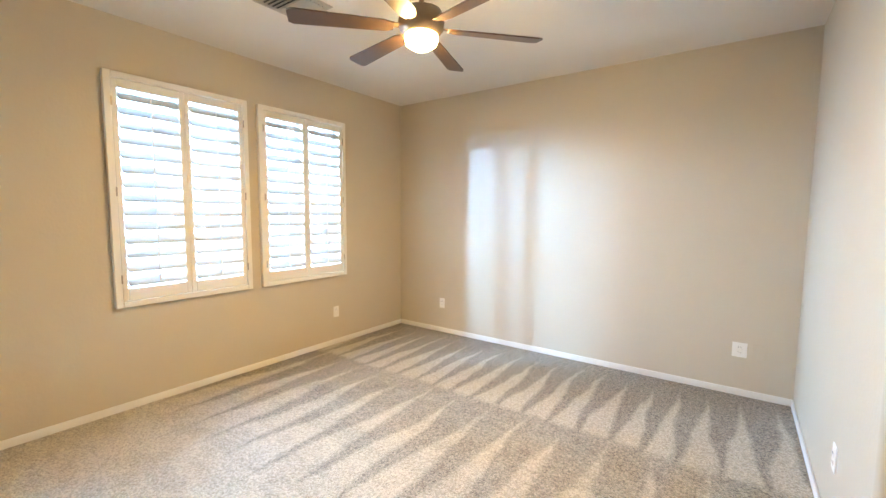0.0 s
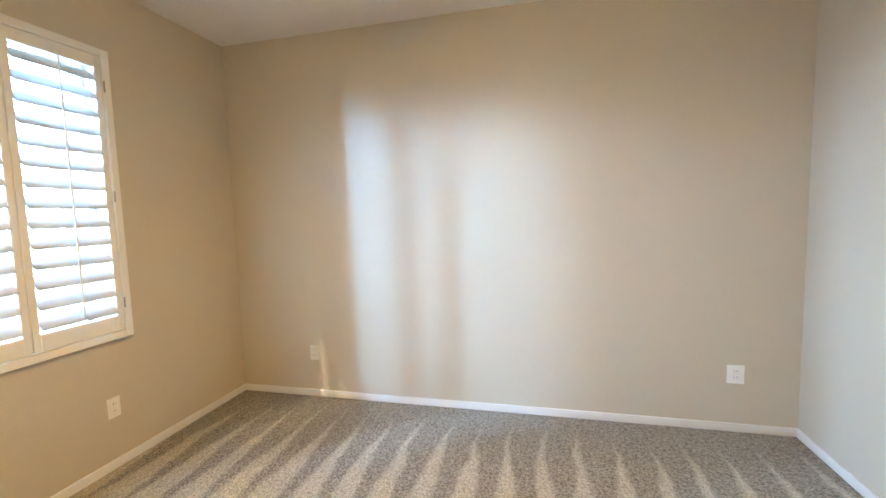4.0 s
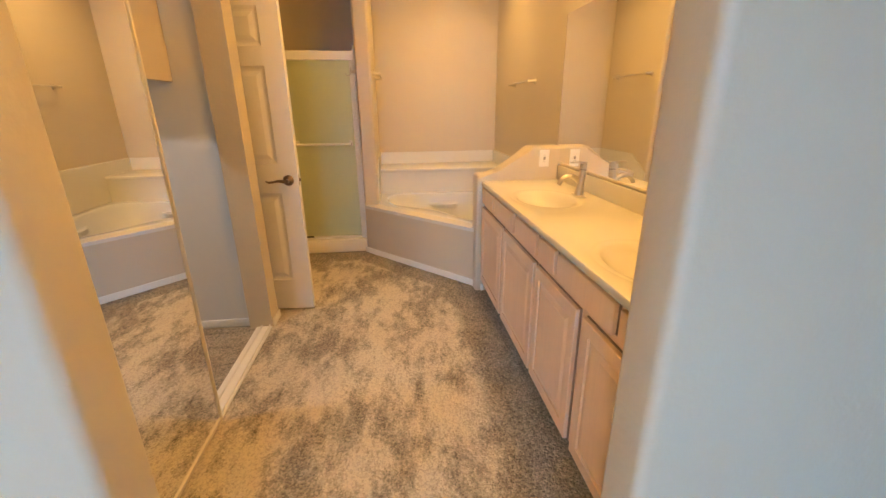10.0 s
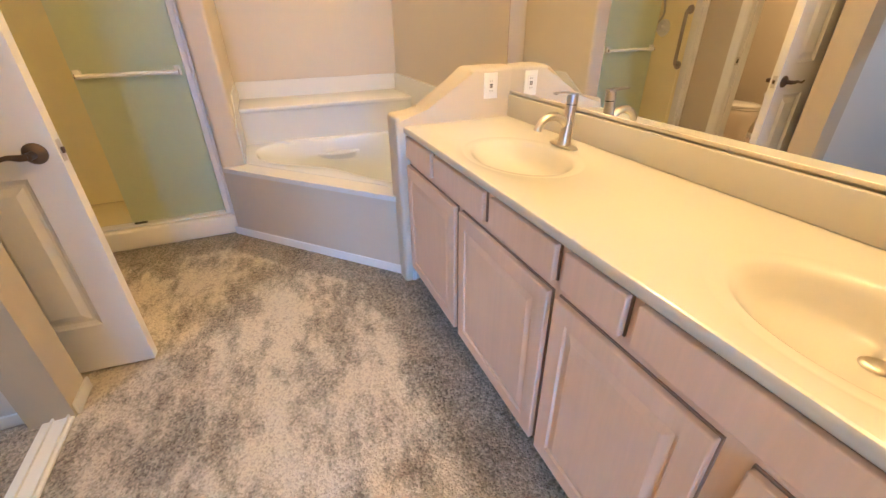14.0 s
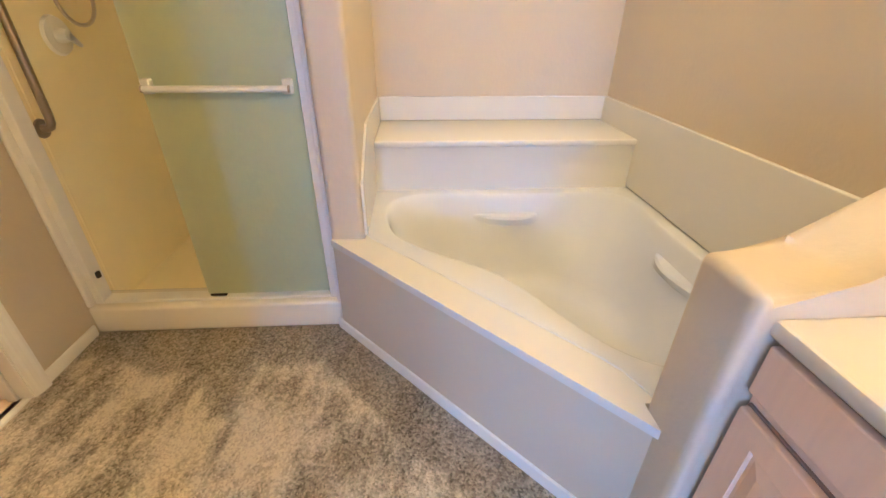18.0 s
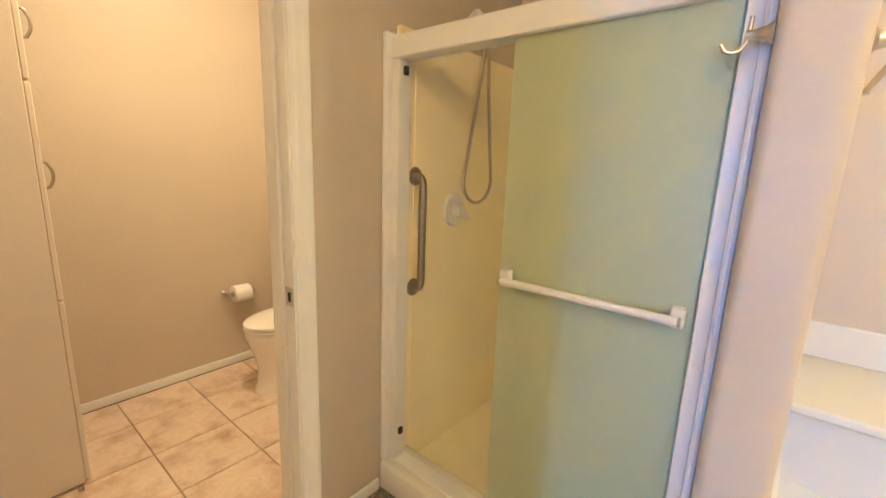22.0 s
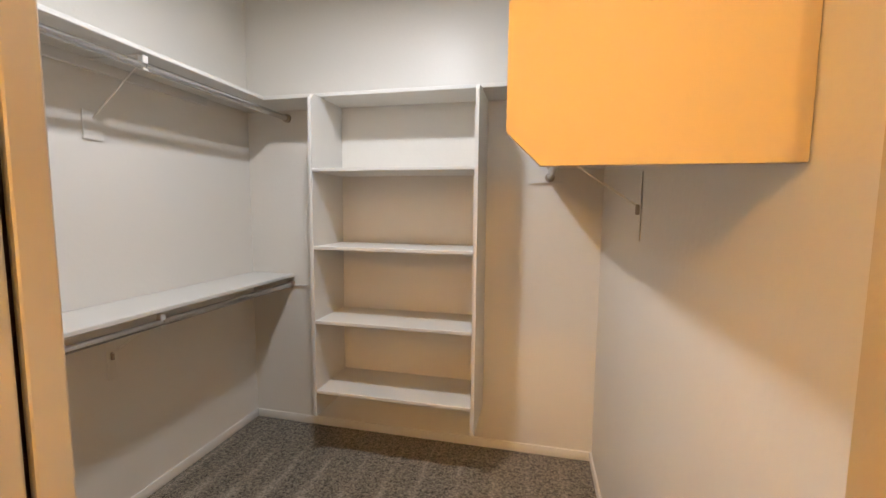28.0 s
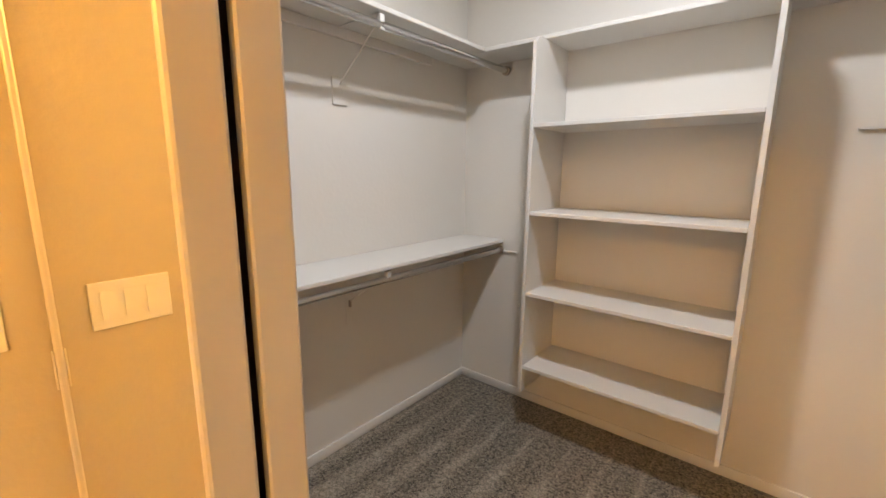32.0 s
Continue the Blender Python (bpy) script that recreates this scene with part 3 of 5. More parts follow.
def panel_door(w, h, th, cols, rows):
    """A slab in the y-z plane from y = 0 to -w, with sunk raised panels on both faces."""
    bm, sunk = bmesh.new(), []
    ys = sorted({0.0, w, *[c for ab in cols for c in ab]})
    zs = sorted({0.0, h, *[c for ab in rows for c in ab]})
    for side in (1, -1):
        grid = [[bm.verts.new((side * th / 2, -y, z)) for z in zs] for y in ys]
        for i in range(len(ys) - 1):
            for j in range(len(zs) - 1):
                q = [grid[i][j], grid[i + 1][j], grid[i + 1][j + 1], grid[i][j + 1]]
                f = bm.faces.new(q if side < 0 else q[::-1])
                f.normal_update()
                if (ys[i], ys[i + 1]) in cols and (zs[j], zs[j + 1]) in rows:
                    sunk.append(f)
        edge = [grid[i][0] for i in range(len(ys))] + [grid[-1][j] for j in range(1, len(zs))] + [grid[i][-1] for i in range(len(ys) - 2, -1, -1)] + [grid[0][j] for j in range(len(zs) - 2, 0, -1)]
        if side == 1:
            first = edge
    n = len(first)
    for i in range(n):
        bm.faces.new((first[i], first[(i + 1) % n], edge[(i + 1) % n], edge[i]))
    bmesh.ops.recalc_face_normals(bm, faces=bm.faces)
    for f in sunk:
        inset_panel(bm, f, ((0.006, -0.006), (0.012, -0.005), (0.010, 0.0), (0.026, 0.009)))
    return bm


door = thing("panel_door", (3.934, 1.135, 0.015), "white six panel interior door standing open into the bathroom", "door", turn=-4.4)
part("slab", panel_door(0.76, 2.01, 0.044, [(0.14, 0.35), (0.44, 0.645)], [(0.215, 0.815), (1.0, 1.56), (1.665, 1.87)]), DOORP, door)


def lever(parent, s):
    lv = part("lever_handle", rev([(0, 0), (0.034, 0), (0.034, 0.006), (0.026, 0.014), (0.013, 0.02), (0.012, 0.05), (0, 0.052)], 20), BRONZE, parent, "dark bronze lever handle", True)
    lv.matrix_local = pose(s * 0.0221, -0.70, 0.895, 0, 90 * s, 0)
    arm = [(0, 0, 0.045), (-0.0, 0.02, 0.052), (-0.004, 0.05, 0.05), (0.003, 0.08, 0.046), (0.006, 0.105, 0.048), (-0.004, 0.125, 0.05)]
    part("lever_arm", tube([(s * a, b, c) for a, b, c in arm], [0.011, 0.011, 0.008, 0.007, 0.007, 0.005], 10), BRONZE, lv, smooth=True)


lever(door, -1)
lever(door, 1)
part("latch_plate", box(-0.012, 0.012, -0.7615, -0.759, 0.86, 0.93), NICKEL, door)
part("latch", box(-0.006, 0.006, -0.770, -0.7615, 0.885, 0.905, 0.002), BRONZE, door)
for z in (0.24, 1.04, 1.79):
    hg = part("hinge", cyl((-0.0285, 0.004, z - 0.045), (-0.0285, 0.004, z + 0.045), 0.0065, n=12), STEEL, door, "worn steel hinge")
    part("hinge_leaf", box(-0.0285, 0.014, 0.0005, 0.003, z - 0.045, z + 0.045), STEEL, hg)

# ---- mirrored closet doors ----
def mirror_door(x0, x1, y):
    """One sliding leaf whose front lies at y: a recessed mirror in a deep metal frame."""
    back = y + 0.044
    ob = thing("mirror_closet_door", (0, 0, 0), "sliding mirrored closet door with a slim champagne metal frame", "sliding door", "mirrored closet doors")
    part("mirror_pane", box(x0 + 0.012, x1 - 0.012, y + 0.007, y + 0.013, 0.04, CZ - 0.075), MIRROR, ob)
    part("backing", box(x0 + 0.012, x1 - 0.012, y + 0.0135, y + 0.024, 0.04, CZ - 0.075), GAP, ob)
    for a, b in ((x0, x0 + 0.012), (x1 - 0.012, x1)):
        part("stile", box(a, b, y, back, 0.024, CZ - 0.058, 0.004, 2), BRASS, ob)
    part("finger_pull", box(x0 + 0.002, x0 + 0.010, y - 0.005, y - 0.0002, 0.93, 1.02, 0.002), BRASS, ob)
    part("bottom_rail", box(x0 + 0.012, x1 - 0.012, y, back, 0.024, 0.04, 0.002), BRASS, ob)
    part("top_rail", box(x0 + 0.012, x1 - 0.012, y, back, CZ - 0.075, CZ - 0.058, 0.002), BRASS, ob)
    return ob


mirror_door(CO0 + 0.004, 2.772, 0.588)
mirror_door(CO0 + 0.004, 2.768, 0.642)

# ---- vanity ----
van = thing("vanity_cabinet", (0, 0, 0), "pickled oak bathroom vanity cabinet with raised panel doors", "cabinet")
VY = -0.862
part("face_frame", box(1.905, 4.008, VY - 0.02, VY, 0.085, 0.806, 0.001), WOOD, van)
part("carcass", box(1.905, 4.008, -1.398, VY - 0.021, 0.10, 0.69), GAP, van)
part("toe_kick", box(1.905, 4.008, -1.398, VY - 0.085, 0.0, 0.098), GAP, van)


def front(a, b, z0, z1, raised):
    """A cabinet front with a raised field, and a dark backing strip that paints edge shade."""
    name = "cabinet_door" if raised else "drawer_front"
    bm = box(a, b, VY + 0.006, VY + 0.024, z0, z1, 0.004, 2)
    ob = part(name, bm, WOOD, van, smooth=False)
    if raised:
        m = ob.data
        b2 = bmesh.new()
        b2.from_mesh(m)
        f = max((f for f in b2.faces if f.normal.y > 0.9), key=lambda f: f.calc_area())
        inset_panel(b2, f, ((0.048, 0.0), (0.004, -0.006), (0.006, 0.0), (0.022, 0.006)))
        b2.to_mesh(m)
        b2.free()
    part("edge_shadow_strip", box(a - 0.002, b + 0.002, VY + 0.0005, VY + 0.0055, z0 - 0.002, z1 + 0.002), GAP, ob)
    return ob


for a, b in ((3.68, 4.0), (3.22, 3.645), (2.845, 3.175), (2.62, 2.81), (2.157, 2.59), (1.92, 2.125)):
    front(a, b, 0.697, 0.799, False)
for a, b in ((3.44, 4.0), (2.853, 3.40), (2.39, 2.825), (1.92, 2.338)):
    front(a, b, 0.095, 0.662, True)

# ---- countertop with basins ----
top = thing("vanity_countertop", (0, 0, 0), "cream cultured marble countertop with two moulded oval basins", "countertop")
TZ2, FY = 0.842, -0.835


def ellipse_to_box(cx, cy, x0, x1, y0, y1, n):
    """For n directions round a centre: the points of a box round it."""
    out = []
    for i in range(n):
        a = 2 * math.pi * (i + 0.5) / n
        c, s = math.cos(a), math.sin(a)
        k = min(((x1 - cx) / c if c > 0 else (x0 - cx) / c) if abs(c) > 1e-9 else 9, ((y1 - cy) / s if s > 0 else (y0 - cy) / s) if abs(s) > 1e-9 else 9)
        out.append((cx + k * c, cy + k * s))
    for bx, by in ((x0, y0), (x0, y1), (x1, y0), (x1, y1)):
        j = min(range(n), key=lambda q: (out[q][0] - bx) ** 2 + (out[q][1] - by) ** 2)
        out[j] = (bx, by)
    return out


BASIN = [(0.285, 0.205, 0.0), (0.275, 0.197, -0.004), (0.262, 0.187, -0.005), (0.235, 0.168, -0.006), (0.222, 0.158, -0.012), (0.205, 0.143, -0.030), (0.175, 0.12, -0.060), (0.13, 0.088, -0.086), (0.07, 0.048, -0.098), (0.024, 0.024, -0.101)]
BACK = (0, 0, 0, 0, 0, 0, 0.010, 0.030, 0.050, 0.058)
bm = bmesh.new()
for cx, x0, x1 in ((2.355, 1.903, 2.86), (3.41, 2.86, 4.008)):
    n, cy = 64, -1.085
    outer = [bm.verts.new((x, y, TZ2)) for x, y in ellipse_to_box(cx, cy, x0, x1, -1.398, FY - 0.008, n)]
    prev = outer
    for k, (ea, eb, dz) in enumerate(BASIN):
        ring = [bm.verts.new((cx + ea * math.cos(2 * math.pi * (i + 0.5) / n), cy - BACK[k] + eb * math.sin(2 * math.pi * (i + 0.5) / n), TZ2 + dz)) for i in range(n)]
        for i in range(n):
            bm.faces.new((prev[i], prev[(i + 1) % n], ring[(i + 1) % n], ring[i]))
        prev = ring
    bm.faces.new(prev)
edge = [(FY - 0.008, TZ2), (FY - 0.003, TZ2 - 0.002), (FY, TZ2 - 0.008), (FY, TZ2 - 0.024), (FY - 0.004, TZ2 - 0.03), (FY - 0.06, TZ2 - 0.03)]
rows = [[bm.verts.new((x, y, z)) for y, z in edge] for x in (1.903, 4.008)]
for i in range(len(edge) - 1):
    bm.faces.new((rows[0][i], rows[0][i + 1], rows[1][i + 1], rows[1][i]))
part("slab", bm, COUNTER, top, smooth=True)
part("backsplash", box(1.903, 4.008, -1.398, -1.379, TZ2 + 0.0005, 0.945, 0.004, 2), COUNTER, top, smooth=True)
for cx in (2.355, 3.41):
    part("drain", rev([(0, 0.006), (0.017, 0.005), (0.021, 0.002), (0.024, -0.001), (0.0, -0.002)], 20, (cx, -1.143, TZ2 - 0.099)), NICKEL, top, "brushed nickel pop-up drain", True)


def faucet(x, y):
    ob = thing("basin_faucet", (x, y, TZ2), "brushed nickel single lever basin faucet", "faucet", "vanity faucets")
    bm = bmesh.new()
    prof = [(0.078, 0.0), (0.078, 0.003), (0.07, 0.006), (0.0, 0.007)]
    rings = []
    for r, z in prof[:3]:
        rings.append([bm.verts.new((r * math.cos(2 * math.pi * i / 28), r * 0.36 * math.sin(2 * math.pi * i / 28), z)) for i in range(28)])
    for a, b in zip(rings, rings[1:]):
        for i in range(28):
            bm.faces.new((a[i], a[(i + 1) % 28], b[(i + 1) % 28], b[i]))
    bm.faces.new(rings[-1])
    part("base_plate", bm, NICKEL, ob, smooth=True)
    part("body", tube([(0, 0, 0.004), (0, -0.002, 0.03), (0, -0.006, 0.08), (0, -0.010, 0.125), (0, -0.012, 0.148)], [0.026, 0.023, 0.021, 0.020, 0.0195], 18), NICKEL, ob, smooth=True)
    sp = [(0, 0.0, 0.075), (0, 0.022, 0.098), (0, 0.05, 0.112), (0, 0.08, 0.112), (0, 0.105, 0.10), (0, 0.122, 0.078), (0, 0.127, 0.066)]
    part("spout", tube(sp, [0.016, 0.0155, 0.015, 0.0145, 0.014, 0.0135, 0.013], 14), NICKEL, ob, smooth=True)
    part("seam_ring", cyl((0, -0.012, 0.148), (0, -0.0122, 0.151), 0.0185, n=18), BLACK, ob)
    hd = part("handle", tube([(0, -0.0122, 0.151), (0, -0.013, 0.17), (0, -0.0135, 0.184)], [0.0195, 0.0195, 0.018], 18), NICKEL, ob, smooth=True)
    part("lever", prism([(-0.03, 0.182), (0.02, 0.186), (0.062, 0.188), (0.064, 0.193), (0.02, 0.194), (-0.031, 0.190)], -0.013, 0.013, "x"), NICKEL, hd)
    return ob


f1 = faucet(2.365, -1.29)
copy_thing(f1, pose(3.43, -1.29, TZ2))

mir = thing("wall_mirror", (0, 0, 0), "large frameless mirror on the wall above the vanity", "mirror")
part("glass", box(1.93, 4.055, -1.397, -1.391, 0.962, 1.90), MIRROR, mir)
part("bottom_channel", box(1.93, 4.055, -1.399, -1.3885, 0.952, 0.9635, 0.001), BRASS, mir)
part("polished_edge", box(4.0552, 4.0585, -1.397, -1.391, 0.962, 1.90), GAP, mir)


def sconce(x):
    ob = thing("vanity_sconce", (x, -1.40, 2.10), "brushed nickel wall sconce with a lit frosted glass shade", "wall lamp", "vanity wall lamps")
    part("back_plate", box(-0.06, 0.06, 0.0, 0.02, -0.05, 0.05, 0.006, 2), NICKEL, ob)
    part("arm", tube([(0, 0.02, -0.02), (0, 0.06, -0.05), (0, 0.10, -0.045), (0, 0.105, -0.02)], 0.008), NICKEL, ob, smooth=True)
    part("cup", rev([(0, -0.03), (0.03, -0.028), (0.05, -0.01), (0.052, 0.0), (0, 0.0)], 20, (0, 0.105, -0.005)), NICKEL, ob, smooth=True)
    part("shade", rev([(0.046, 0.0), (0.05, 0.06), (0.055, 0.15), (0.052, 0.15), (0.046, 0.06), (0.04, 0.004), (0.0, 0.004)], 24, (0, 0.105, 0.0)), LITGLASS, ob, "lit frosted glass shade", True)
    return ob


s1 = sconce(3.40)
copy_thing(s1, pose(2.36, -1.40, 2.10))


# ---- knee wall and tub ----
bm = prism([(-1.40, 0), (-1.40, 1.072), (-1.18, 1.072), (-0.965, 0.885), (-0.80, 0.885), (-0.80, 0)], 4.01, 4.165, "x")
es = [e for e in bm.edges if all(v.co.z > 0.5 or v.co.y > -0.81 for v in e.verts) and not all(v.co.y < -1.39 for v in e.verts) and not all(v.co.z < 0.01 for v in e.verts)]
bmesh.ops.bevel(bm, geom=es, offset=0.022, segments=4, affect="EDGES", profile=0.5)
structure("wall_knee", bm, WALL, "greige plaster knee wall with a sloped rounded cap", "wall", True)

tub = thing("corner_bathtub", (0, 0, 0), "white acrylic corner bathtub behind a painted skirt", "bathtub")
A, B = Vector((5.045, 0.075)), Vector((4.06, -0.845))
along = (B - A).normalized()
inward = Vector((-along.y, along.x))
if inward.x < 0:
    inward = -inward
DZ = 0.472
C = A + inward * 0.105
D = B + inward * 0.105


def on_line(p, q, x=None, y=None):
    k = (x - p.x) / (q.x - p.x) if x is not None else (y - p.y) / (q.y - p.y)
    return (p.x + k * (q.x - p.x), p.y + k * (q.y - p.y))


c1 = on_line(C, D, y=P0)
d1 = on_line(C, D, y=-0.80)
c2, d2 = C + inward * 0.03, D + inward * 0.03
part("skirt", prism([on_line(A, B, x=5.03), on_line(A, B, y=-0.7995), on_line(C, D, y=-0.7995), c1, (5.03, P0 - 0.002)], 0.0, DZ - 0.028, "z"), WALL, tub, "greige painted tub skirt")
A2, B2 = A - inward * 0.012, B - inward * 0.012
deck = prism([on_line(A2, B2, x=PX - 0.002), on_line(A2, B2, y=-0.799), (4.166, -0.799), (4.166, -0.93), on_line(c2, d2, y=-0.93), on_line(c2, d2, y=P0 - 0.001), (PX - 0.002, P0 - 0.001)], DZ - 0.028, DZ, "z")
part("front_deck", deck, MARBLE, tub, "cream cultured marble tub deck")


def poly_radius(poly, cx, cy, a):
    best = 9.0
    c, s = math.cos(a), math.sin(a)
    for (x0, y0), (x1, y1) in zip(poly, poly[1:] + poly[:1]):
        ex, ey = x1 - x0, y1 - y0
        den = c * ey - s * ex
        if abs(den) < 1e-9:
            continue
        t = ((x0 - cx) * ey - (y0 - cy) * ex) / den
        u = ((x0 - cx) * s - (y0 - cy) * c) / den
        if t > 0 and -1e-6 <= u <= 1 + 1e-6:
            best = min(best, t)
    return best


poly = [c1, (5.535, P0), (5.535, -1.398), (4.167, -1.398), (4.167, -0.80), d1]
cx, cy, n = 4.98, -0.83, 120
rp = [poly_radius(poly, cx, cy, 2 * math.pi * i / n) for i in range(n)]
for px, py in poly:
    j = min(range(n), key=lambda i: abs(math.remainder(2 * math.pi * i / n - math.atan2(py - cy, px - cx), 2 * math.pi)))
    rp[j] = math.hypot(px - cx, py - cy)
soft = [r - 0.07 - 0.07 * max(0.0, math.cos(2 * math.pi * i / n - radians(133))) ** 3 for i, r in enumerate(rp)]
for _ in range(14):
    soft = [min(r - 0.06, (soft[i - 1] + soft[i] * 2 + soft[(i + 1) % n]) / 4) for i, r in enumerate(rp)]
bm = bmesh.new()
prev = [bm.verts.new((cx + rp[i] * math.cos(2 * math.pi * i / n), cy + rp[i] * math.sin(2 * math.pi * i / n), DZ + 0.0006)) for i in range(n)]
for k, dz in ((0.0, 0.004), (1.0, 0.004), (0.99, 0.002), (0.98, -0.005), (0.968, -0.025), (0.95, -0.08), (0.93, -0.15), (0.905, -0.24), (0.87, -0.33), (0.82, -0.39), (0.75, -0.42), (0.62, -0.43), (0.40, -0.434), (0.2, -0.436)):
    ring = []
    low = min(1.0, max(0.0, -dz / 0.40)) ** 1.4
    for i in range(n):
        a = 2 * math.pi * i / n
        back = max(0.0, math.cos(a - radians(-47)))
        ends = max(0.0, math.cos(2 * (a - radians(43)))) ** 2
        wave = 0.22 * back ** 2 * (1 + 0.5 * math.cos(5 * (a - radians(-47)))) + 0.22 * ends
        rad = k * (1 - low * wave) * soft[i] if k else rp[i] - 0.003
        ring.append(bm.verts.new((cx + rad * math.cos(a), cy + rad * math.sin(a), DZ + dz)))
    for i in range(n):
        bm.faces.new((prev[i], prev[(i + 1) % n], ring[(i + 1) % n], ring[i]))
    prev = ring
bm.faces.new(prev)
part("basin", bm, ACRYL, tub, "glossy white acrylic tub basin", True)


def armrest(a0, half):
    """A slim moulded ledge that swells out of the basin wall and fades at both ends."""
    bm = bmesh.new()
    rows = []
    for q in range(17):
        u = q / 16 * 2 - 1
        a = a0 + half * u
        f = (a / (2 * math.pi) * n) % n
        r0 = soft[int(f)] * (1 - f % 1) + soft[(int(f) + 1) % n] * (f % 1)
        sw = 0.045 * (1 - u * u)
        rows.append([bm.verts.new((cx + rr * math.cos(a), cy + rr * math.sin(a), DZ + z)) for rr, z in ((0.945 * r0 + 0.006, -0.088), (0.94 * r0 - sw, -0.096), (0.925 * r0 - sw, -0.108), (0.905 * r0 + 0.006, -0.165))])
    for p, q in zip(rows, rows[1:]):
        for k in range(3):
            bm.faces.new((p[k], p[k + 1], q[k + 1], q[k]))
    return bm


part("armrest", armrest(radians(12), radians(20)), ACRYL, tub, smooth=True)
part("armrest", armrest(radians(-106), radians(20)), ACRYL, tub, smooth=True)
part("back_riser", box(5.535, 5.56, -1.398, P0 - 0.001, 0.0, 0.70), MARBLE, tub)
part("ledge", box(5.515, 5.998, -1.378, P0 - 0.012, 0.70, 0.732, 0.010, 3), MARBLE, tub, "cream cultured marble ledge", True)
part("back_splash", box(5.978, 5.998, -1.378, P0 - 0.012, 0.7325, 0.862, 0.004, 2), MARBLE, tub)
part("side_splash", box(4.167, 5.998, -1.398, -1.379, DZ + 0.011, 0.862, 0.004, 2), MARBLE, tub)
part("end_splash", prism([(5.03, DZ + 0.011), (5.998, DZ + 0.011), (5.998, 0.862), (5.30, 0.862), (5.03, 0.70)], P0 - 0.011, P0 - 0.001, "y"), MARBLE, tub)

# ---- shower ----
sh = thing("shower_stall", (0, 0, 0), "cream fibreglass shower stall with sliding frosted glass doors", "shower")
part("curb", box(5.06, 5.215, P1 + 0.001, TY - 0.001, 0, 0.135, 0.016, 3), CREAM, sh, smooth=True)
part("pan", box(5.215, 5.93, P1 + 0.001, TY - 0.001, 0, 0.05, 0.004), FIBER, sh)
part("side_front", box(5.135, 5.2155, TY - 0.022, TY - 0.001, 0.136, 1.85, 0.002), FIBER, sh)
part("side_front", box(5.135, 5.2155, P1 + 0.001, P1 + 0.022, 0.136, 1.85, 0.002), FIBER, sh)
part("back_panel", box(5.93, 5.998, P1 + 0.001, TY - 0.001, 0.05, 1.85, 0.004), FIBER, sh)
part("side_panel", box(5.216, 5.93, TY - 0.022, TY - 0.001, 0.045, 1.85, 0.004), FIBER, sh)
part("side_panel", box(5.216, 5.93, P1 + 0.001, P1 + 0.022, 0.045, 1.85, 0.004), FIBER, sh)
for a, b in ((P1 + 0.0225, P1 + 0.055), (TY - 0.055, TY - 0.0225)):
    part("jamb_channel", box(5.095, 5.16, a, b, 0.136, 1.727, 0.004, 2), TRIM, sh)
part("wall_flange", box(5.065, 5.134, TY - 0.022, TY - 0.002, 0.136, 1.815, 0.008, 2), TRIM, sh)
part("wall_flange", box(5.065, 5.134, P1 + 0.002, P1 + 0.022, 0.136, 1.815, 0.008, 2), TRIM, sh)
part("header_rail", box(5.088, 5.165, P1 + 0.0225, TY - 0.0225, 1.728, 1.802, 0.006, 2), TRIM, sh)
part("bottom_track", box(5.095, 5.16, P1 + 0.056, TY - 0.056, 0.136, 0.15, 0.003), TRIM, sh)
for z in (1.69, 0.27):
    part("bumper", box(5.115, 5.137, TY - 0.068, TY - 0.0555, z - 0.015, z + 0.015, 0.003), BLACK, sh, "black rubber bumper")
part("roller_guide", box(5.108, 5.124, 0.58, 0.65, 0.1505, 0.163, 0.003), BLACK, sh)
p1 = part("sliding_panel", box(5.110, 5.116, P1 + 0.06, 0.655, 0.165, 1.7275), FROST, sh, "frosted green-tinted glass panel")
p2 = part("sliding_panel", box(5.140, 5.146, P1 + 0.06, 0.64, 0.152, 1.7275), FROST, sh, "frosted green-tinted glass panel")
p1.visible_shadow = p2.visible_shadow = False
for y in (0.155, 0.625):
    part("bar_bracket", box(5.08, 5.1095, y - 0.016, y + 0.016, 1.012, 1.062, 0.004), TRIM, p1)
part("towel_bar", cyl((5.076, 0.15, 1.03), (5.076, 0.632, 1.03), 0.011, n=16), TRIM, p1, smooth=True)
for y in (0.145, 0.632):
    part("end_cap", cyl((5.076, y, 1.03), (5.076, y + 0.006, 1.03), 0.012, n=14), STEEL, p1)

gb = thing("grab_bar", (5.225, TY - 0.022, 0), "worn steel grab bar on the shower wall", "grab bar")
z0, z1 = 0.868, 1.322
pts = [(0, 0, z0), (0, -0.02, z0), (0, -0.034, z0 + 0.006), (0, -0.042, z0 + 0.02), (0, -0.044, z0 + 0.045), (0, -0.044, (z0 + z1) / 2), (0, -0.044, z1 - 0.045), (0, -0.042, z1 - 0.02), (0, -0.034, z1 - 0.006), (0, -0.02, z1), (0, 0, z1)]
part("bar", tube(pts, 0.015, 14), STEEL, gb, smooth=True)
for z in (z0, z1):
    part("flange", cyl((0, 0, z), (0, -0.006, z), 0.037, 0.034, 20), STEEL, gb, smooth=True)

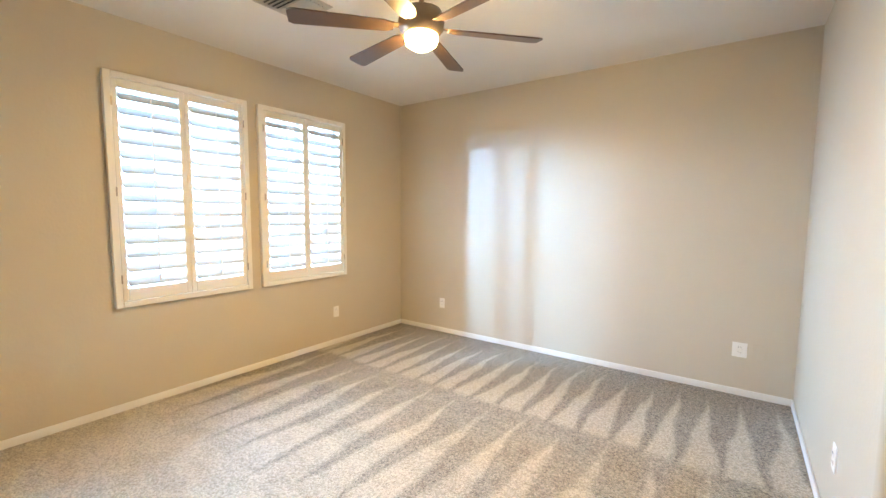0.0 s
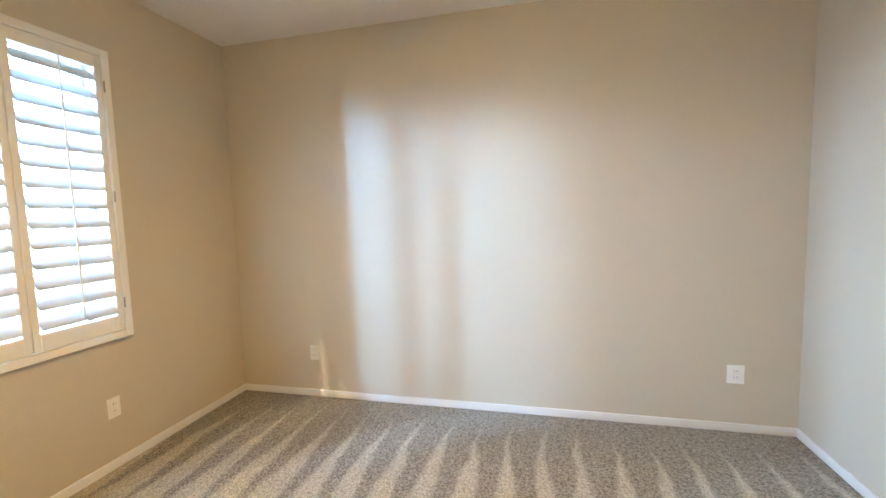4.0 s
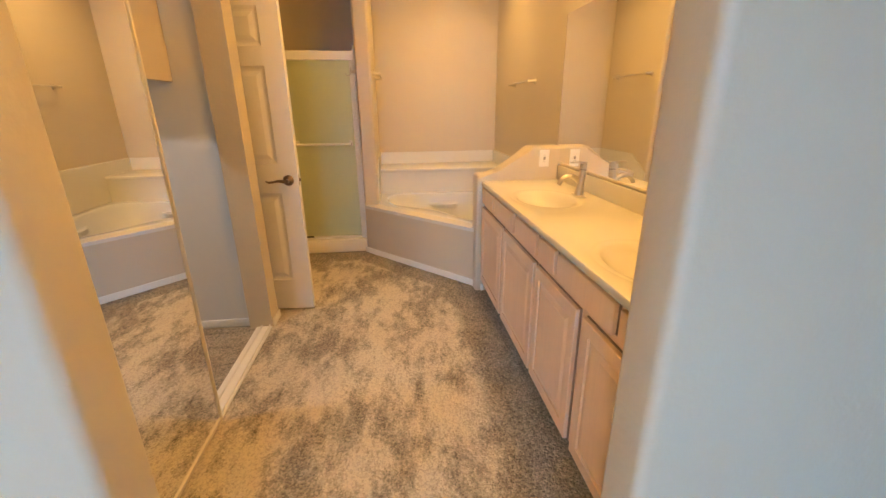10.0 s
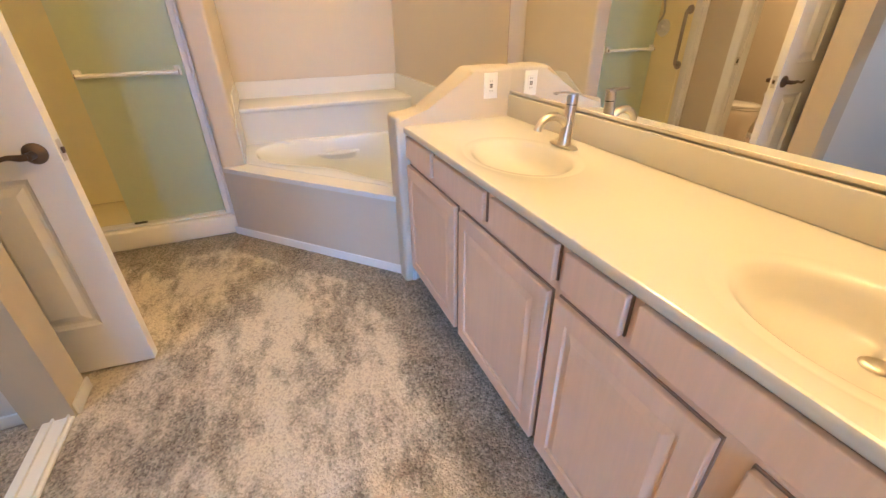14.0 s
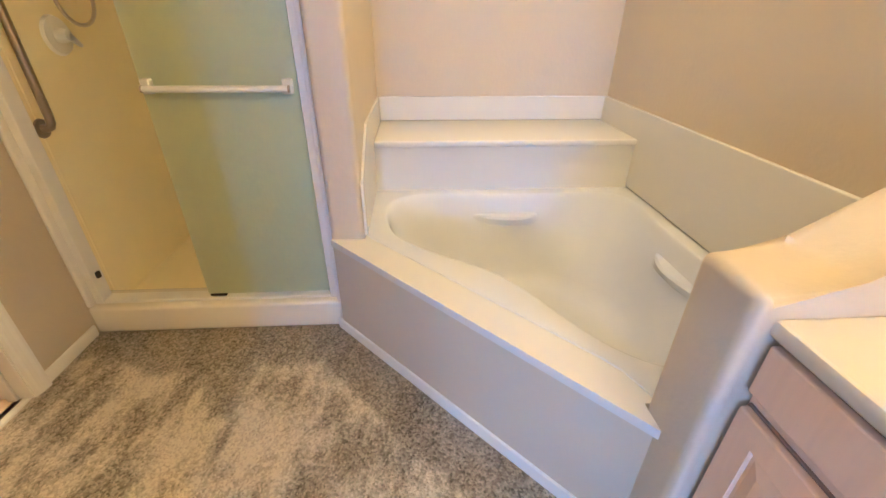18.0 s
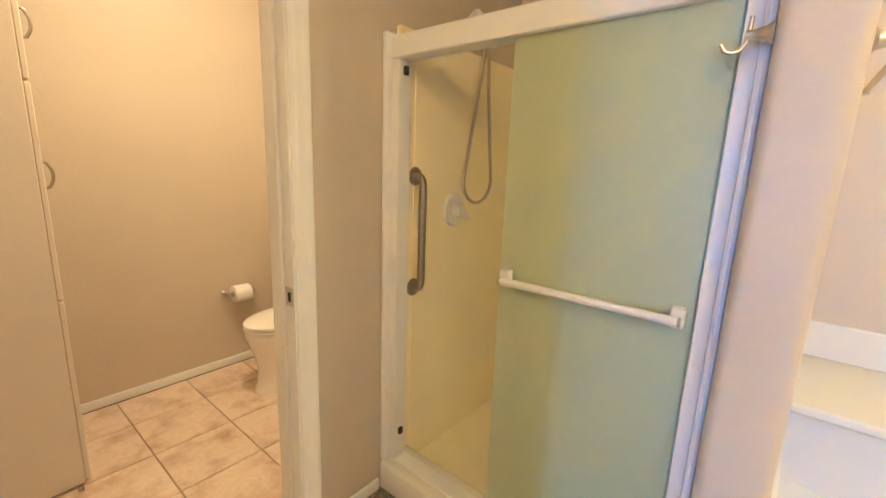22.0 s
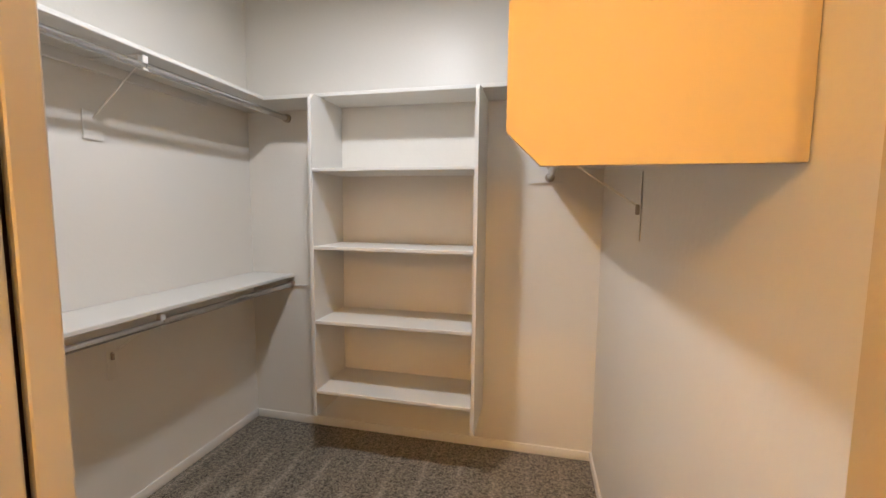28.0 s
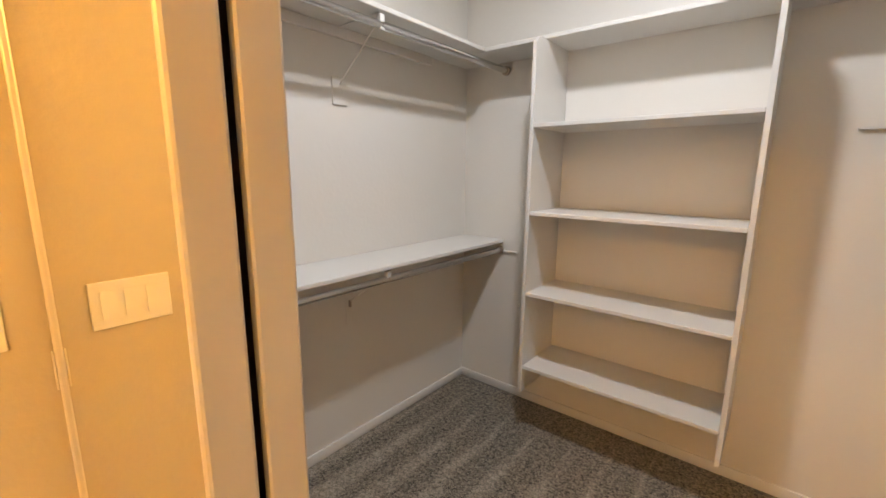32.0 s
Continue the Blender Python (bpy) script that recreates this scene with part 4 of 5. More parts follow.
vv = thing("shower_valve", (5.48, TY - 0.022, 1.175), "white round shower valve with a lever", "shower valve")
part("escutcheon", cyl((0, 0, 0), (0, -0.012, 0), 0.075, 0.068, 28), PLATE, vv, smooth=True)
part("handle", cyl((0, -0.012, 0), (0, -0.05, 0), 0.028, 0.022, 18), PLATE, vv, smooth=True)
part("lever", prism([(0.0, -0.012), (0.055, -0.045), (0.06, -0.035), (0.01, 0.012)], -0.05, -0.036, "y"), PLATE, vv)
hs = thing("hand_shower", (5.56, TY - 0.03, 0), "hand shower with a long metal hose", "shower head")
part("arm", tube([(0, 0.03, 1.93), (0, -0.03, 1.94), (0, -0.08, 1.91), (0, -0.10, 1.88)], 0.011), NICKEL, hs, smooth=True)
part("head", rev([(0, 0.0), (0.045, 0.0), (0.05, 0.012), (0.03, 0.04), (0.014, 0.06), (0, 0.06)], 22, (-0.12, -0.10, 1.90)), PLATE, hs, "white hand shower head", True)
part("grip", tube([(-0.11, -0.10, 1.95), (-0.05, -0.10, 1.93), (0.0, -0.10, 1.90), (0.02, -0.09, 1.86)], 0.014), PLATE, hs, smooth=True)
hose = []
for i in range(20):
    u = i / 19
    hose.append((-0.002 - 0.022 * u - 0.010 - 0.095 * u ** 1.15, -0.075, 1.87 - 0.56 * u))
for i in range(1, 16):
    a = math.pi * (1 + i / 16)
    hose.append((-0.024 + 0.105 * math.cos(a), -0.075, 1.31 + 0.10 * math.sin(a)))
for i in range(20):
    u = 1 - i / 19
    hose.append((-0.002 - 0.022 * u + 0.010 + 0.095 * u ** 1.15, -0.075, 1.87 - 0.56 * u))
part("hose", tube(hose, 0.0075, 8), NICKEL, hs, smooth=True)

hk = thing("robe_hook", (5.043, P1, 1.632), "brushed nickel robe hook on the shower partition", "hook")
post = part("post", rev([(0, 0), (0.021, 0), (0.021, 0.004), (0.015, 0.012), (0.009, 0.03), (0.010, 0.044), (0.0, 0.046)], 18), NICKEL, hk, smooth=True)
post.matrix_local = pose(0, 0, 0, -90, 0, 0)
part("hook_wire", tube([(0.0, 0.038, 0.034), (0.0, 0.039, 0.01), (-0.002, 0.041, -0.012), (-0.006, 0.050, -0.027), (-0.010, 0.062, -0.031), (-0.013, 0.074, -0.027), (-0.015, 0.081, -0.014)], 0.0042), NICKEL, hk, smooth=True)


def towel_bar(name_at, length, label):
    ob = thing("towel_bar", name_at, label, "towel bar", "bathroom towel bars")
    for x in (0, length):
        pp = part("post", rev([(0, 0), (0.024, 0), (0.024, 0.008), (0.017, 0.014), (0.016, 0.022), (0.011, 0.034), (0.013, 0.062), (0.011, 0.07), (0, 0.071)], 18), NICKEL, ob, smooth=True)
        pp.matrix_local = pose(x, 0, 0, -90, 0, 0)
    part("bar", cyl((0, 0.062, 0), (length, 0.062, 0), 0.0075, n=14), NICKEL, ob, smooth=True)
    return ob


towel_bar((4.65, -1.40, 1.533), 0.59, "brushed nickel towel bar on the wall over the tub")
tb = towel_bar((5.78, P0, 1.625), 0.62, "brushed nickel towel bar on the shower partition")
tb.matrix_world = pose(5.78, P0, 1.625, 0, 0, 180)

# ---- toilet room ----
tl = thing("toilet", (5.03, 2.24, 0), "cream porcelain toilet with a closed lid", "toilet")


def egg(front_x, back_x, half, z, n=36):
    """An egg-shaped ring, pointed to -x."""
    out = []
    for i in range(n):
        a = 2 * math.pi * i / n
        c, s = math.cos(a), math.sin(a)
        mid = (front_x + back_x) / 2
        x = mid + (back_x - front_x) / 2 * c
        out.append((x, half * s * (1.0 + 0.12 * c), z))
    return out


def loft(rings, cap=True):
    bm = bmesh.new()
    vs = [[bm.verts.new(p) for p in r] for r in rings]
    n = len(vs[0])
    for a, b in zip(vs, vs[1:]):
        for i in range(n):
            bm.faces.new((a[i], a[(i + 1) % n], b[(i + 1) % n], b[i]))
    if cap:
        bm.faces.new(vs[0][::-1])
        bm.faces.new(vs[-1])
    return bm


part("bowl", loft([egg(0.03, 0.50, 0.118, 0.0), egg(0.03, 0.50, 0.118, 0.02), egg(0.05, 0.48, 0.10, 0.07), egg(0.056, 0.48, 0.098, 0.15), egg(0.045, 0.48, 0.118, 0.22), egg(0.02, 0.48, 0.155, 0.29), egg(0.0, 0.48, 0.178, 0.345), egg(-0.004, 0.48, 0.184, 0.375), egg(0.002, 0.48, 0.18, 0.39)]), PORC, tl, smooth=True)
part("seat", loft([egg(0.0, 0.47, 0.178, 0.392), egg(-0.008, 0.47, 0.186, 0.396), egg(-0.008, 0.47, 0.186, 0.408), egg(0.0, 0.47, 0.18, 0.412)]), PORC, tl, "cream toilet seat", True)
part("lid", loft([egg(0.018, 0.46, 0.160, 0.4125), egg(0.018, 0.46, 0.160, 0.4180), egg(-0.008, 0.47, 0.186, 0.42), egg(-0.006, 0.47, 0.184, 0.432), egg(0.04, 0.45, 0.15, 0.444), egg(0.15, 0.40, 0.08, 0.448)]), PORC, tl, "cream toilet lid", True)
part("tank", box(0.52, 0.73, -0.21, 0.21, 0.37, 0.72, 0.03, 3), PORC, tl, smooth=True)
part("tank_lid", box(0.51, 0.74, -0.22, 0.22, 0.7205, 0.755, 0.012, 3), PORC, tl, smooth=True)

ph = thing("paper_holder", (5.20, 2.715, 0.50), "nickel toilet paper holder with a white roll", "paper holder")
for x in (-0.085, 0.085):
    pp = part("post", rev([(0, 0), (0.02, 0), (0.02, 0.006), (0.011, 0.014), (0.010, 0.06), (0.013, 0.07), (0.0, 0.076)], 16), NICKEL, ph, smooth=True)
    pp.matrix_local = pose(x, 0, 0, 90, 0, 0)
part("roller", cyl((-0.085, -0.062, 0), (0.085, -0.062, 0), 0.008, n=12), NICKEL, ph, smooth=True)
rl = thing("toilet_paper_roll", (5.20, 2.653, 0.50), "white toilet paper roll on its holder", "paper roll")
bm = bmesh.new()
rr = [[bm.verts.new((x, r * math.cos(2 * math.pi * i / 28), r * math.sin(2 * math.pi * i / 28))) for i in range(28)] for x, r in ((-0.052, 0.019), (-0.052, 0.052), (-0.049, 0.055), (0.049, 0.055), (0.052, 0.052), (0.052, 0.019))]
for a, b in zip(rr, rr[1:] + rr[:1]):
    for i in range(28):
        bm.faces.new((a[i], a[(i + 1) % 28], b[(i + 1) % 28], b[i]))
part("paper", bm, PAPER, rl, smooth=True)

cab = thing("linen_cabinet", (0, 0, 0), "tall greige painted built-in linen cabinet", "cabinet")
part("body", box(3.827, 4.255, 2.075, 2.713, 0.012, 2.55, 0.003), CABP, cab)
for z0, z1 in ((0.02, 0.80), (0.81, 1.60), (1.61, 2.54)):
    d = part("cabinet_door", box(4.256, 4.274, 2.078, 2.70, z0, z1, 0.003), CABP, cab)
for z in (1.28, 1.80):
    part("pull_handle", tube([(4.274, 2.13, z - 0.05), (4.29, 2.13, z - 0.045), (4.302, 2.13, z - 0.02), (4.304, 2.13, z), (4.302, 2.13, z + 0.02), (4.29, 2.13, z + 0.045), (4.274, 2.13, z + 0.05)], 0.0055), STEEL, cab, "worn nickel pull handle", True)
part("filler_strip", box(3.8275, 3.862, 2.060, 2.0745, 0.0, 2.55, 0.002), CABP, cab)
part("patched_hole", cyl((4.062, 2.0752, 1.27), (4.062, 2.0735, 1.27), 0.006, n=10), PLATE, cab, "small white patched hole")
hk2 = thing("plastic_hook", (4.045, 2.0768, 1.405), "small white adhesive hook on the cabinet side", "hook")
part("plate", box(-0.018, 0.018, -0.006, 0.0, -0.03, 0.03, 0.003, 2), PLATE, hk2)
part("hook", tube([(0, -0.006, -0.005), (0, -0.02, -0.014), (0, -0.03, -0.01), (0, -0.033, 0.008)], 0.008), PLATE, hk2, smooth=True)
rc = thing("rubber_door_stop", (4.235, 2.055, 0), "small worn door stop at the cabinet foot", "door stop")
part("peg", cyl((0, 0, 0), (0, 0, 0.02), 0.012, 0.009, 12), STEEL, rc)

# ---- closet ----
unit = thing("shelf_unit", (0, 0, 0), "white built-in closet shelving unit with five open bays", "shelving")
for x in (2.150, 3.037):
    part("side_panel", prism([(2.30, 0.255), (2.653, 0.255), (2.653, 2.018), (2.335, 2.018), (2.30, 1.985)], x, x + 0.018, "x"), SHELF, unit)
for z in (1.628, 1.212, 0.802, 0.405):
    part("shelf", box(2.1685, 3.0365, 2.302, 2.653, z - 0.018, z, 0.002), SHELF, unit)
tsh = thing("closet_top_shelf", (0, 0, 0), "white painted closet shelf running round three walls", "shelf")
part("back_shelf", box(1.517, 3.678, 2.395, 2.653, 2.0185, 2.038, 0.003), SHELF, tsh)
part("side_shelf", box(1.517, 1.822, 0.745, 2.3945, 2.0185, 2.038, 0.003), SHELF, tsh)
part("side_shelf", box(3.39, 3.678, 0.945, 2.3945, 2.0185, 2.038, 0.003), SHELF, tsh)
part("cleat", box(1.517, 1.535, 0.745, 2.3, 1.975, 2.018, 0.002), SHELF, tsh)
lsh = thing("closet_low_shelf", (0, 0, 0), "white painted lower closet shelf along the wall", "shelf")
part("board", box(1.517, 1.822, 0.745, 2.653, 0.975, 0.995, 0.003), SHELF, lsh)
part("end_cleat", box(1.786, 1.917, 2.640, 2.653, 0.918, 0.928), SHELF, lsh)
rsh = thing("closet_side_shelf", (0, 0, 0), "white painted closet shelf opposite the long wall", "shelf")
part("board", box(3.385, 3.678, 0.945, 2.653, 1.64, 1.66, 0.003), SHELF, rsh)
part("end_cleat", box(3.30, 3.47, 2.640, 2.653, 1.565, 1.575), SHELF, rsh)
pan = thing("closet_end_panel", (0, 0, 0), "beige painted shelf end panel with a cut lower corner", "panel")
part("board", prism([(3.298, 2.10), (3.298, 1.5312), (3.3462, 1.483), (3.678, 1.483), (3.678, 2.10)], 0.922, 0.941, "y"), PANELP, pan)
for strip in ([(3.295, 2.10), (3.295, 1.53), (3.298, 1.5312), (3.298, 2.10)], [(3.295, 1.53), (3.345, 1.48), (3.3462, 1.483), (3.298, 1.5312)], [(3.345, 1.48), (3.678, 1.48), (3.678, 1.483), (3.3462, 1.483)]):
    part("edge_band", prism(strip, 0.922, 0.941, "y"), PANELP, pan)


def rod(x, y0, y1, z, label, wall_x, clip_y, up, small=False):
    """A closet rod with end sockets, a hook clip and a triangular wall bracket."""
    s = 1 if wall_x > x else -1
    ob = thing("closet_rod", (0, 0, 0), label, "closet rod", "closet rods")
    part("tube", cyl((x, y0, z), (x, y1, z), 0.0155, n=18), CHROME, ob, smooth=True)
    part("sleeve", cyl((x, clip_y, z), (x, y1 - 0.01, z), 0.0168, n=18), CHROME, ob, smooth=True)
    part("socket", cyl((x, y1 - 0.014, z), (x, y1, z), 0.026, n=18), STEEL, ob, smooth=True)
    pw, thick = (0.02, 0.002) if small else (0.04, 0.009)
    br = part("bracket", box(wall_x - thick if s > 0 else wall_x, wall_x if s > 0 else wall_x + thick, clip_y - pw, clip_y + pw, z - 0.28, z - (0.045 if small else 0.16), 0.002), CLOSETW, ob, "white metal shelf and rod bracket")
    wx = wall_x - s * thick
    part("brace", tube([(wx, clip_y, z - (0.165 if small else 0.19)), (x + s * 0.02, clip_y, z + 0.01)], 0.0035), CLOSETW, br)
    if small:
        part("brace_foot", box(min(wx, wx - s * 0.012), max(wx, wx - s * 0.012), clip_y - 0.006, clip_y + 0.006, z - 0.19, z - 0.155, 0.002), STEEL, br)
    part("top_bar", box(min(wx, x), max(wx, x), clip_y - 0.01, clip_y + 0.01, z + up - 0.006, z + up, 0.001), SHELF, br)
    part("hook_clip", box(x - 0.012, x + 0.012, clip_y - 0.012, clip_y + 0.012, z - 0.02, z + up - 0.007, 0.002), SHELF, br)
    return ob


rod(1.80, 0.745, 2.653, 1.972, "steel closet rod under the upper shelf", 1.517, 1.685, 0.046)
rod(1.80, 0.745, 2.653, 0.928, "steel closet rod under the lower shelf", 1.517, 1.70, 0.046, True)
rod(3.40, 0.945, 2.653, 1.594, "steel closet rod on the short wall", 3.678, 1.81, 0.045, True)
structure("closet_light_base", rev([(0, 0), (0.15, 0), (0.15, -0.02), (0.14, -0.03), (0, -0.03)], 28, (2.62, 1.58, H)), TRIM, "white ceiling lamp base in the closet", "ceiling lamp")

# ---- outlets and switches ----
def outlet(at, turn, label="white plastic duplex wall outlet", blank=False, safety=False):
    """A wall plate that faces its own -y."""
    ob = thing("wall_outlet", at, label, "outlet", "wall outlets", turn=turn)
    part("plate", box(-0.036, 0.036, -0.006, 0.0, -0.058, 0.058, 0.003, 2), PLATE if not blank else WALL, ob)
    if safety:
        r = part("receptacle", box(-0.017, 0.017, -0.0085, -0.006, -0.034, 0.034, 0.002, 2), PLATE, ob)
        for z in (-0.022, 0.022):
            for x in (-0.006, 0.006):
                part("slot", box(x - 0.001, x + 0.001, -0.0092, -0.0086, z - 0.004, z + 0.004), BLACK, r)
        for z in (-0.005, 0.005):
            part("button", box(-0.008, 0.008, -0.0105, -0.0086, z - 0.0035, z + 0.0035, 0.001), BLACK if z > 0 else BRONZE, r)
    elif not blank:
        for z in (-0.02, 0.02):
            r = part("receptacle", box(-0.017, 0.017, -0.0085, -0.006, z - 0.014, z + 0.014, 0.004, 2), PLATE, ob)
            for x in (-0.006, 0.006):
                part("slot", box(x - 0.001, x + 0.001, -0.0092, -0.0086, z - 0.003, z + 0.006), BLACK, r)
    return ob


outlet((-2.47, -1.04, 0.352), 90)
outlet((-2.47, 1.65, 0.35), 90)
outlet((-1.82, 2.695, 0.348), 0)
o = outlet((1.045, 2.695, 0.364), 0, "white double wall plate beside a painted blank")
o.scale = (1.35, 1, 1)
outlet((1.165, 2.695, 0.364), 0, "painted-over blank wall plate", True)
outlet((1.385, 1.16, 0.37), -90)
outlet((1.76, -1.375, 0.315), -90)
outlet((4.01, -1.28, 0.99), -90, "white safety outlet on the knee wall", safety=True)
sw = thing("light_switch", (1.90, 0.443, 1.083), "white triple rocker light switch plate", "light switch", turn=90)
part("plate", box(-0.083, 0.083, -0.006, 0.0, -0.058, 0.058, 0.003, 2), PLATE, sw)
for x in (-0.046, 0, 0.046):
    part("rocker", prism([(-0.0060, -0.034), (-0.0060, 0.034), (-0.0075, 0.034), (-0.011, -0.034)], x - 0.016, x + 0.016, "x"), PLATE, sw)

# ---- lamps and ceiling pieces ----
rcl = thing("recessed_light", (5.15, -0.815, H), "round recessed ceiling light switched on", "ceiling light")
part("trim_ring", rev([(0.062, 0), (0.095, -0.001), (0.095, -0.006), (0.075, -0.010), (0.062, -0.004)], 32), TRIM, rcl, smooth=True)
part("lens", cyl((0, 0, -0.004), (0, 0, -0.001), 0.061, n=28), LITGLASS, rcl, "glowing lamp lens")
sd = thing("sprinkler_cap", (3.92, 0.28, H), "small white ceiling sprinkler cap", "sprinkler")
part("cap", rev([(0, -0.008), (0.03, -0.007), (0.035, 0), (0, 0)], 20), TRIM, sd, smooth=True)

fan = thing("ceiling_fan", (-0.46, 0.60, -0.035), "dark wood six blade ceiling fan with a lit lamp", "ceiling fan")
part("canopy", rev([(0, H + 0.035), (0.075, H + 0.035), (0.07, H), (0.03, H - 0.03), (0.014, H - 0.035), (0.014, 2.52), (0, 2.52)], 24), FANM, fan, "bronze canopy and downrod", True)
part("motor", rev([(0, 2.55), (0.05, 2.55), (0.11, 2.52), (0.125, 2.47), (0.12, 2.43), (0.09, 2.40), (0, 2.40)], 28), FANM, fan, "bronze fan motor housing", True)
part("lamp_bowl", rev([(0.082, 2.40), (0.09, 2.385), (0.082, 2.352), (0.05, 2.332), (0, 2.325)], 28), FANLIT, fan, "glowing frosted glass lamp", True)
for k in range(6):
    a = radians(48 + 60 * k)
    m = Matrix.Rotation(a, 4, "Z") @ Matrix.Translation((0, 0, 2.435)) @ Matrix.Rotation(radians(11), 4, "X")
    bm = prism([(0.15, -0.03), (0.20, -0.045), (0.66, -0.06), (0.685, -0.045), (0.685, 0.045), (0.66, 0.06), (0.20, 0.045), (0.15, 0.03)], -0.004, 0.004, "z")
    bl = part("blade", bm, BLADE, fan, "dark stained wooden fan blade")
    bl.matrix_local = m
    part("blade_iron", box(0.09, 0.19, -0.02, 0.02, 0.004, 0.010, 0.002), FANM, bl)
vt = thing("ceiling_vent", (-1.35, 0.43, H), "dark slatted metal ceiling air vent", "air vent", turn=0)
part("frame", loft([[(x, y, z) for x, y in ((-0.17, -0.17), (0.17, -0.17), (0.17, 0.17), (-0.17, 0.17))] for z in (-0.001, -0.006)]), VENT, vt)
for i in range(9):
    b = part("slat", box(-0.135, 0.135, -0.011, 0.011, -0.001, 0.001), VENT, vt)
    b.matrix_local = pose(0, -0.12 + 0.03 * i, -0.016, 35 if i < 4 else -35, 0, 0)
    part("gap", box(-0.13, 0.13, -0.12 + 0.03 * i - 0.006, -0.12 + 0.03 * i + 0.006, -0.0075, -0.0065), BLACK, vt)

# ---- windows and plantation shutters ----
def window(y0, y1, k):
    w = thing("window_%d" % k, (0, 0, 0), "white vinyl window behind plantation shutters", "window", "", "structure")
    x0, x1 = -2.635, -2.58
    for a, b in ((y0, y0 + 0.04), (y1 - 0.04, y1)):
        part("frame", box(x0, x1, a, b, WZ0, WZ1, 0.004), TRIM, w)
    part("frame", box(x0, x1, y0 + 0.04, y1 - 0.04, WZ0, WZ0 + 0.04, 0.004), TRIM, w)
    part("frame", box(x0, x1, y0 + 0.04, y1 - 0.04, WZ1 - 0.04, WZ1, 0.004), TRIM, w)
    ym = (y0 + y1) / 2
    for a, b in ((y0 + 0.04, ym - 0.03), (ym + 0.03, y1 - 0.04)):
        pane = part("pane", box(-2.606, -2.602, a, b, WZ0 + 0.04, WZ1 - 0.04), CLEAR, w)
        pane.visible_shadow = False
    part("mullion", box(x0, x1, ym - 0.03, ym + 0.03, WZ0 + 0.04, WZ1 - 0.04, 0.004), TRIM, w)


window(*W1, 1)
window(*W2, 2)


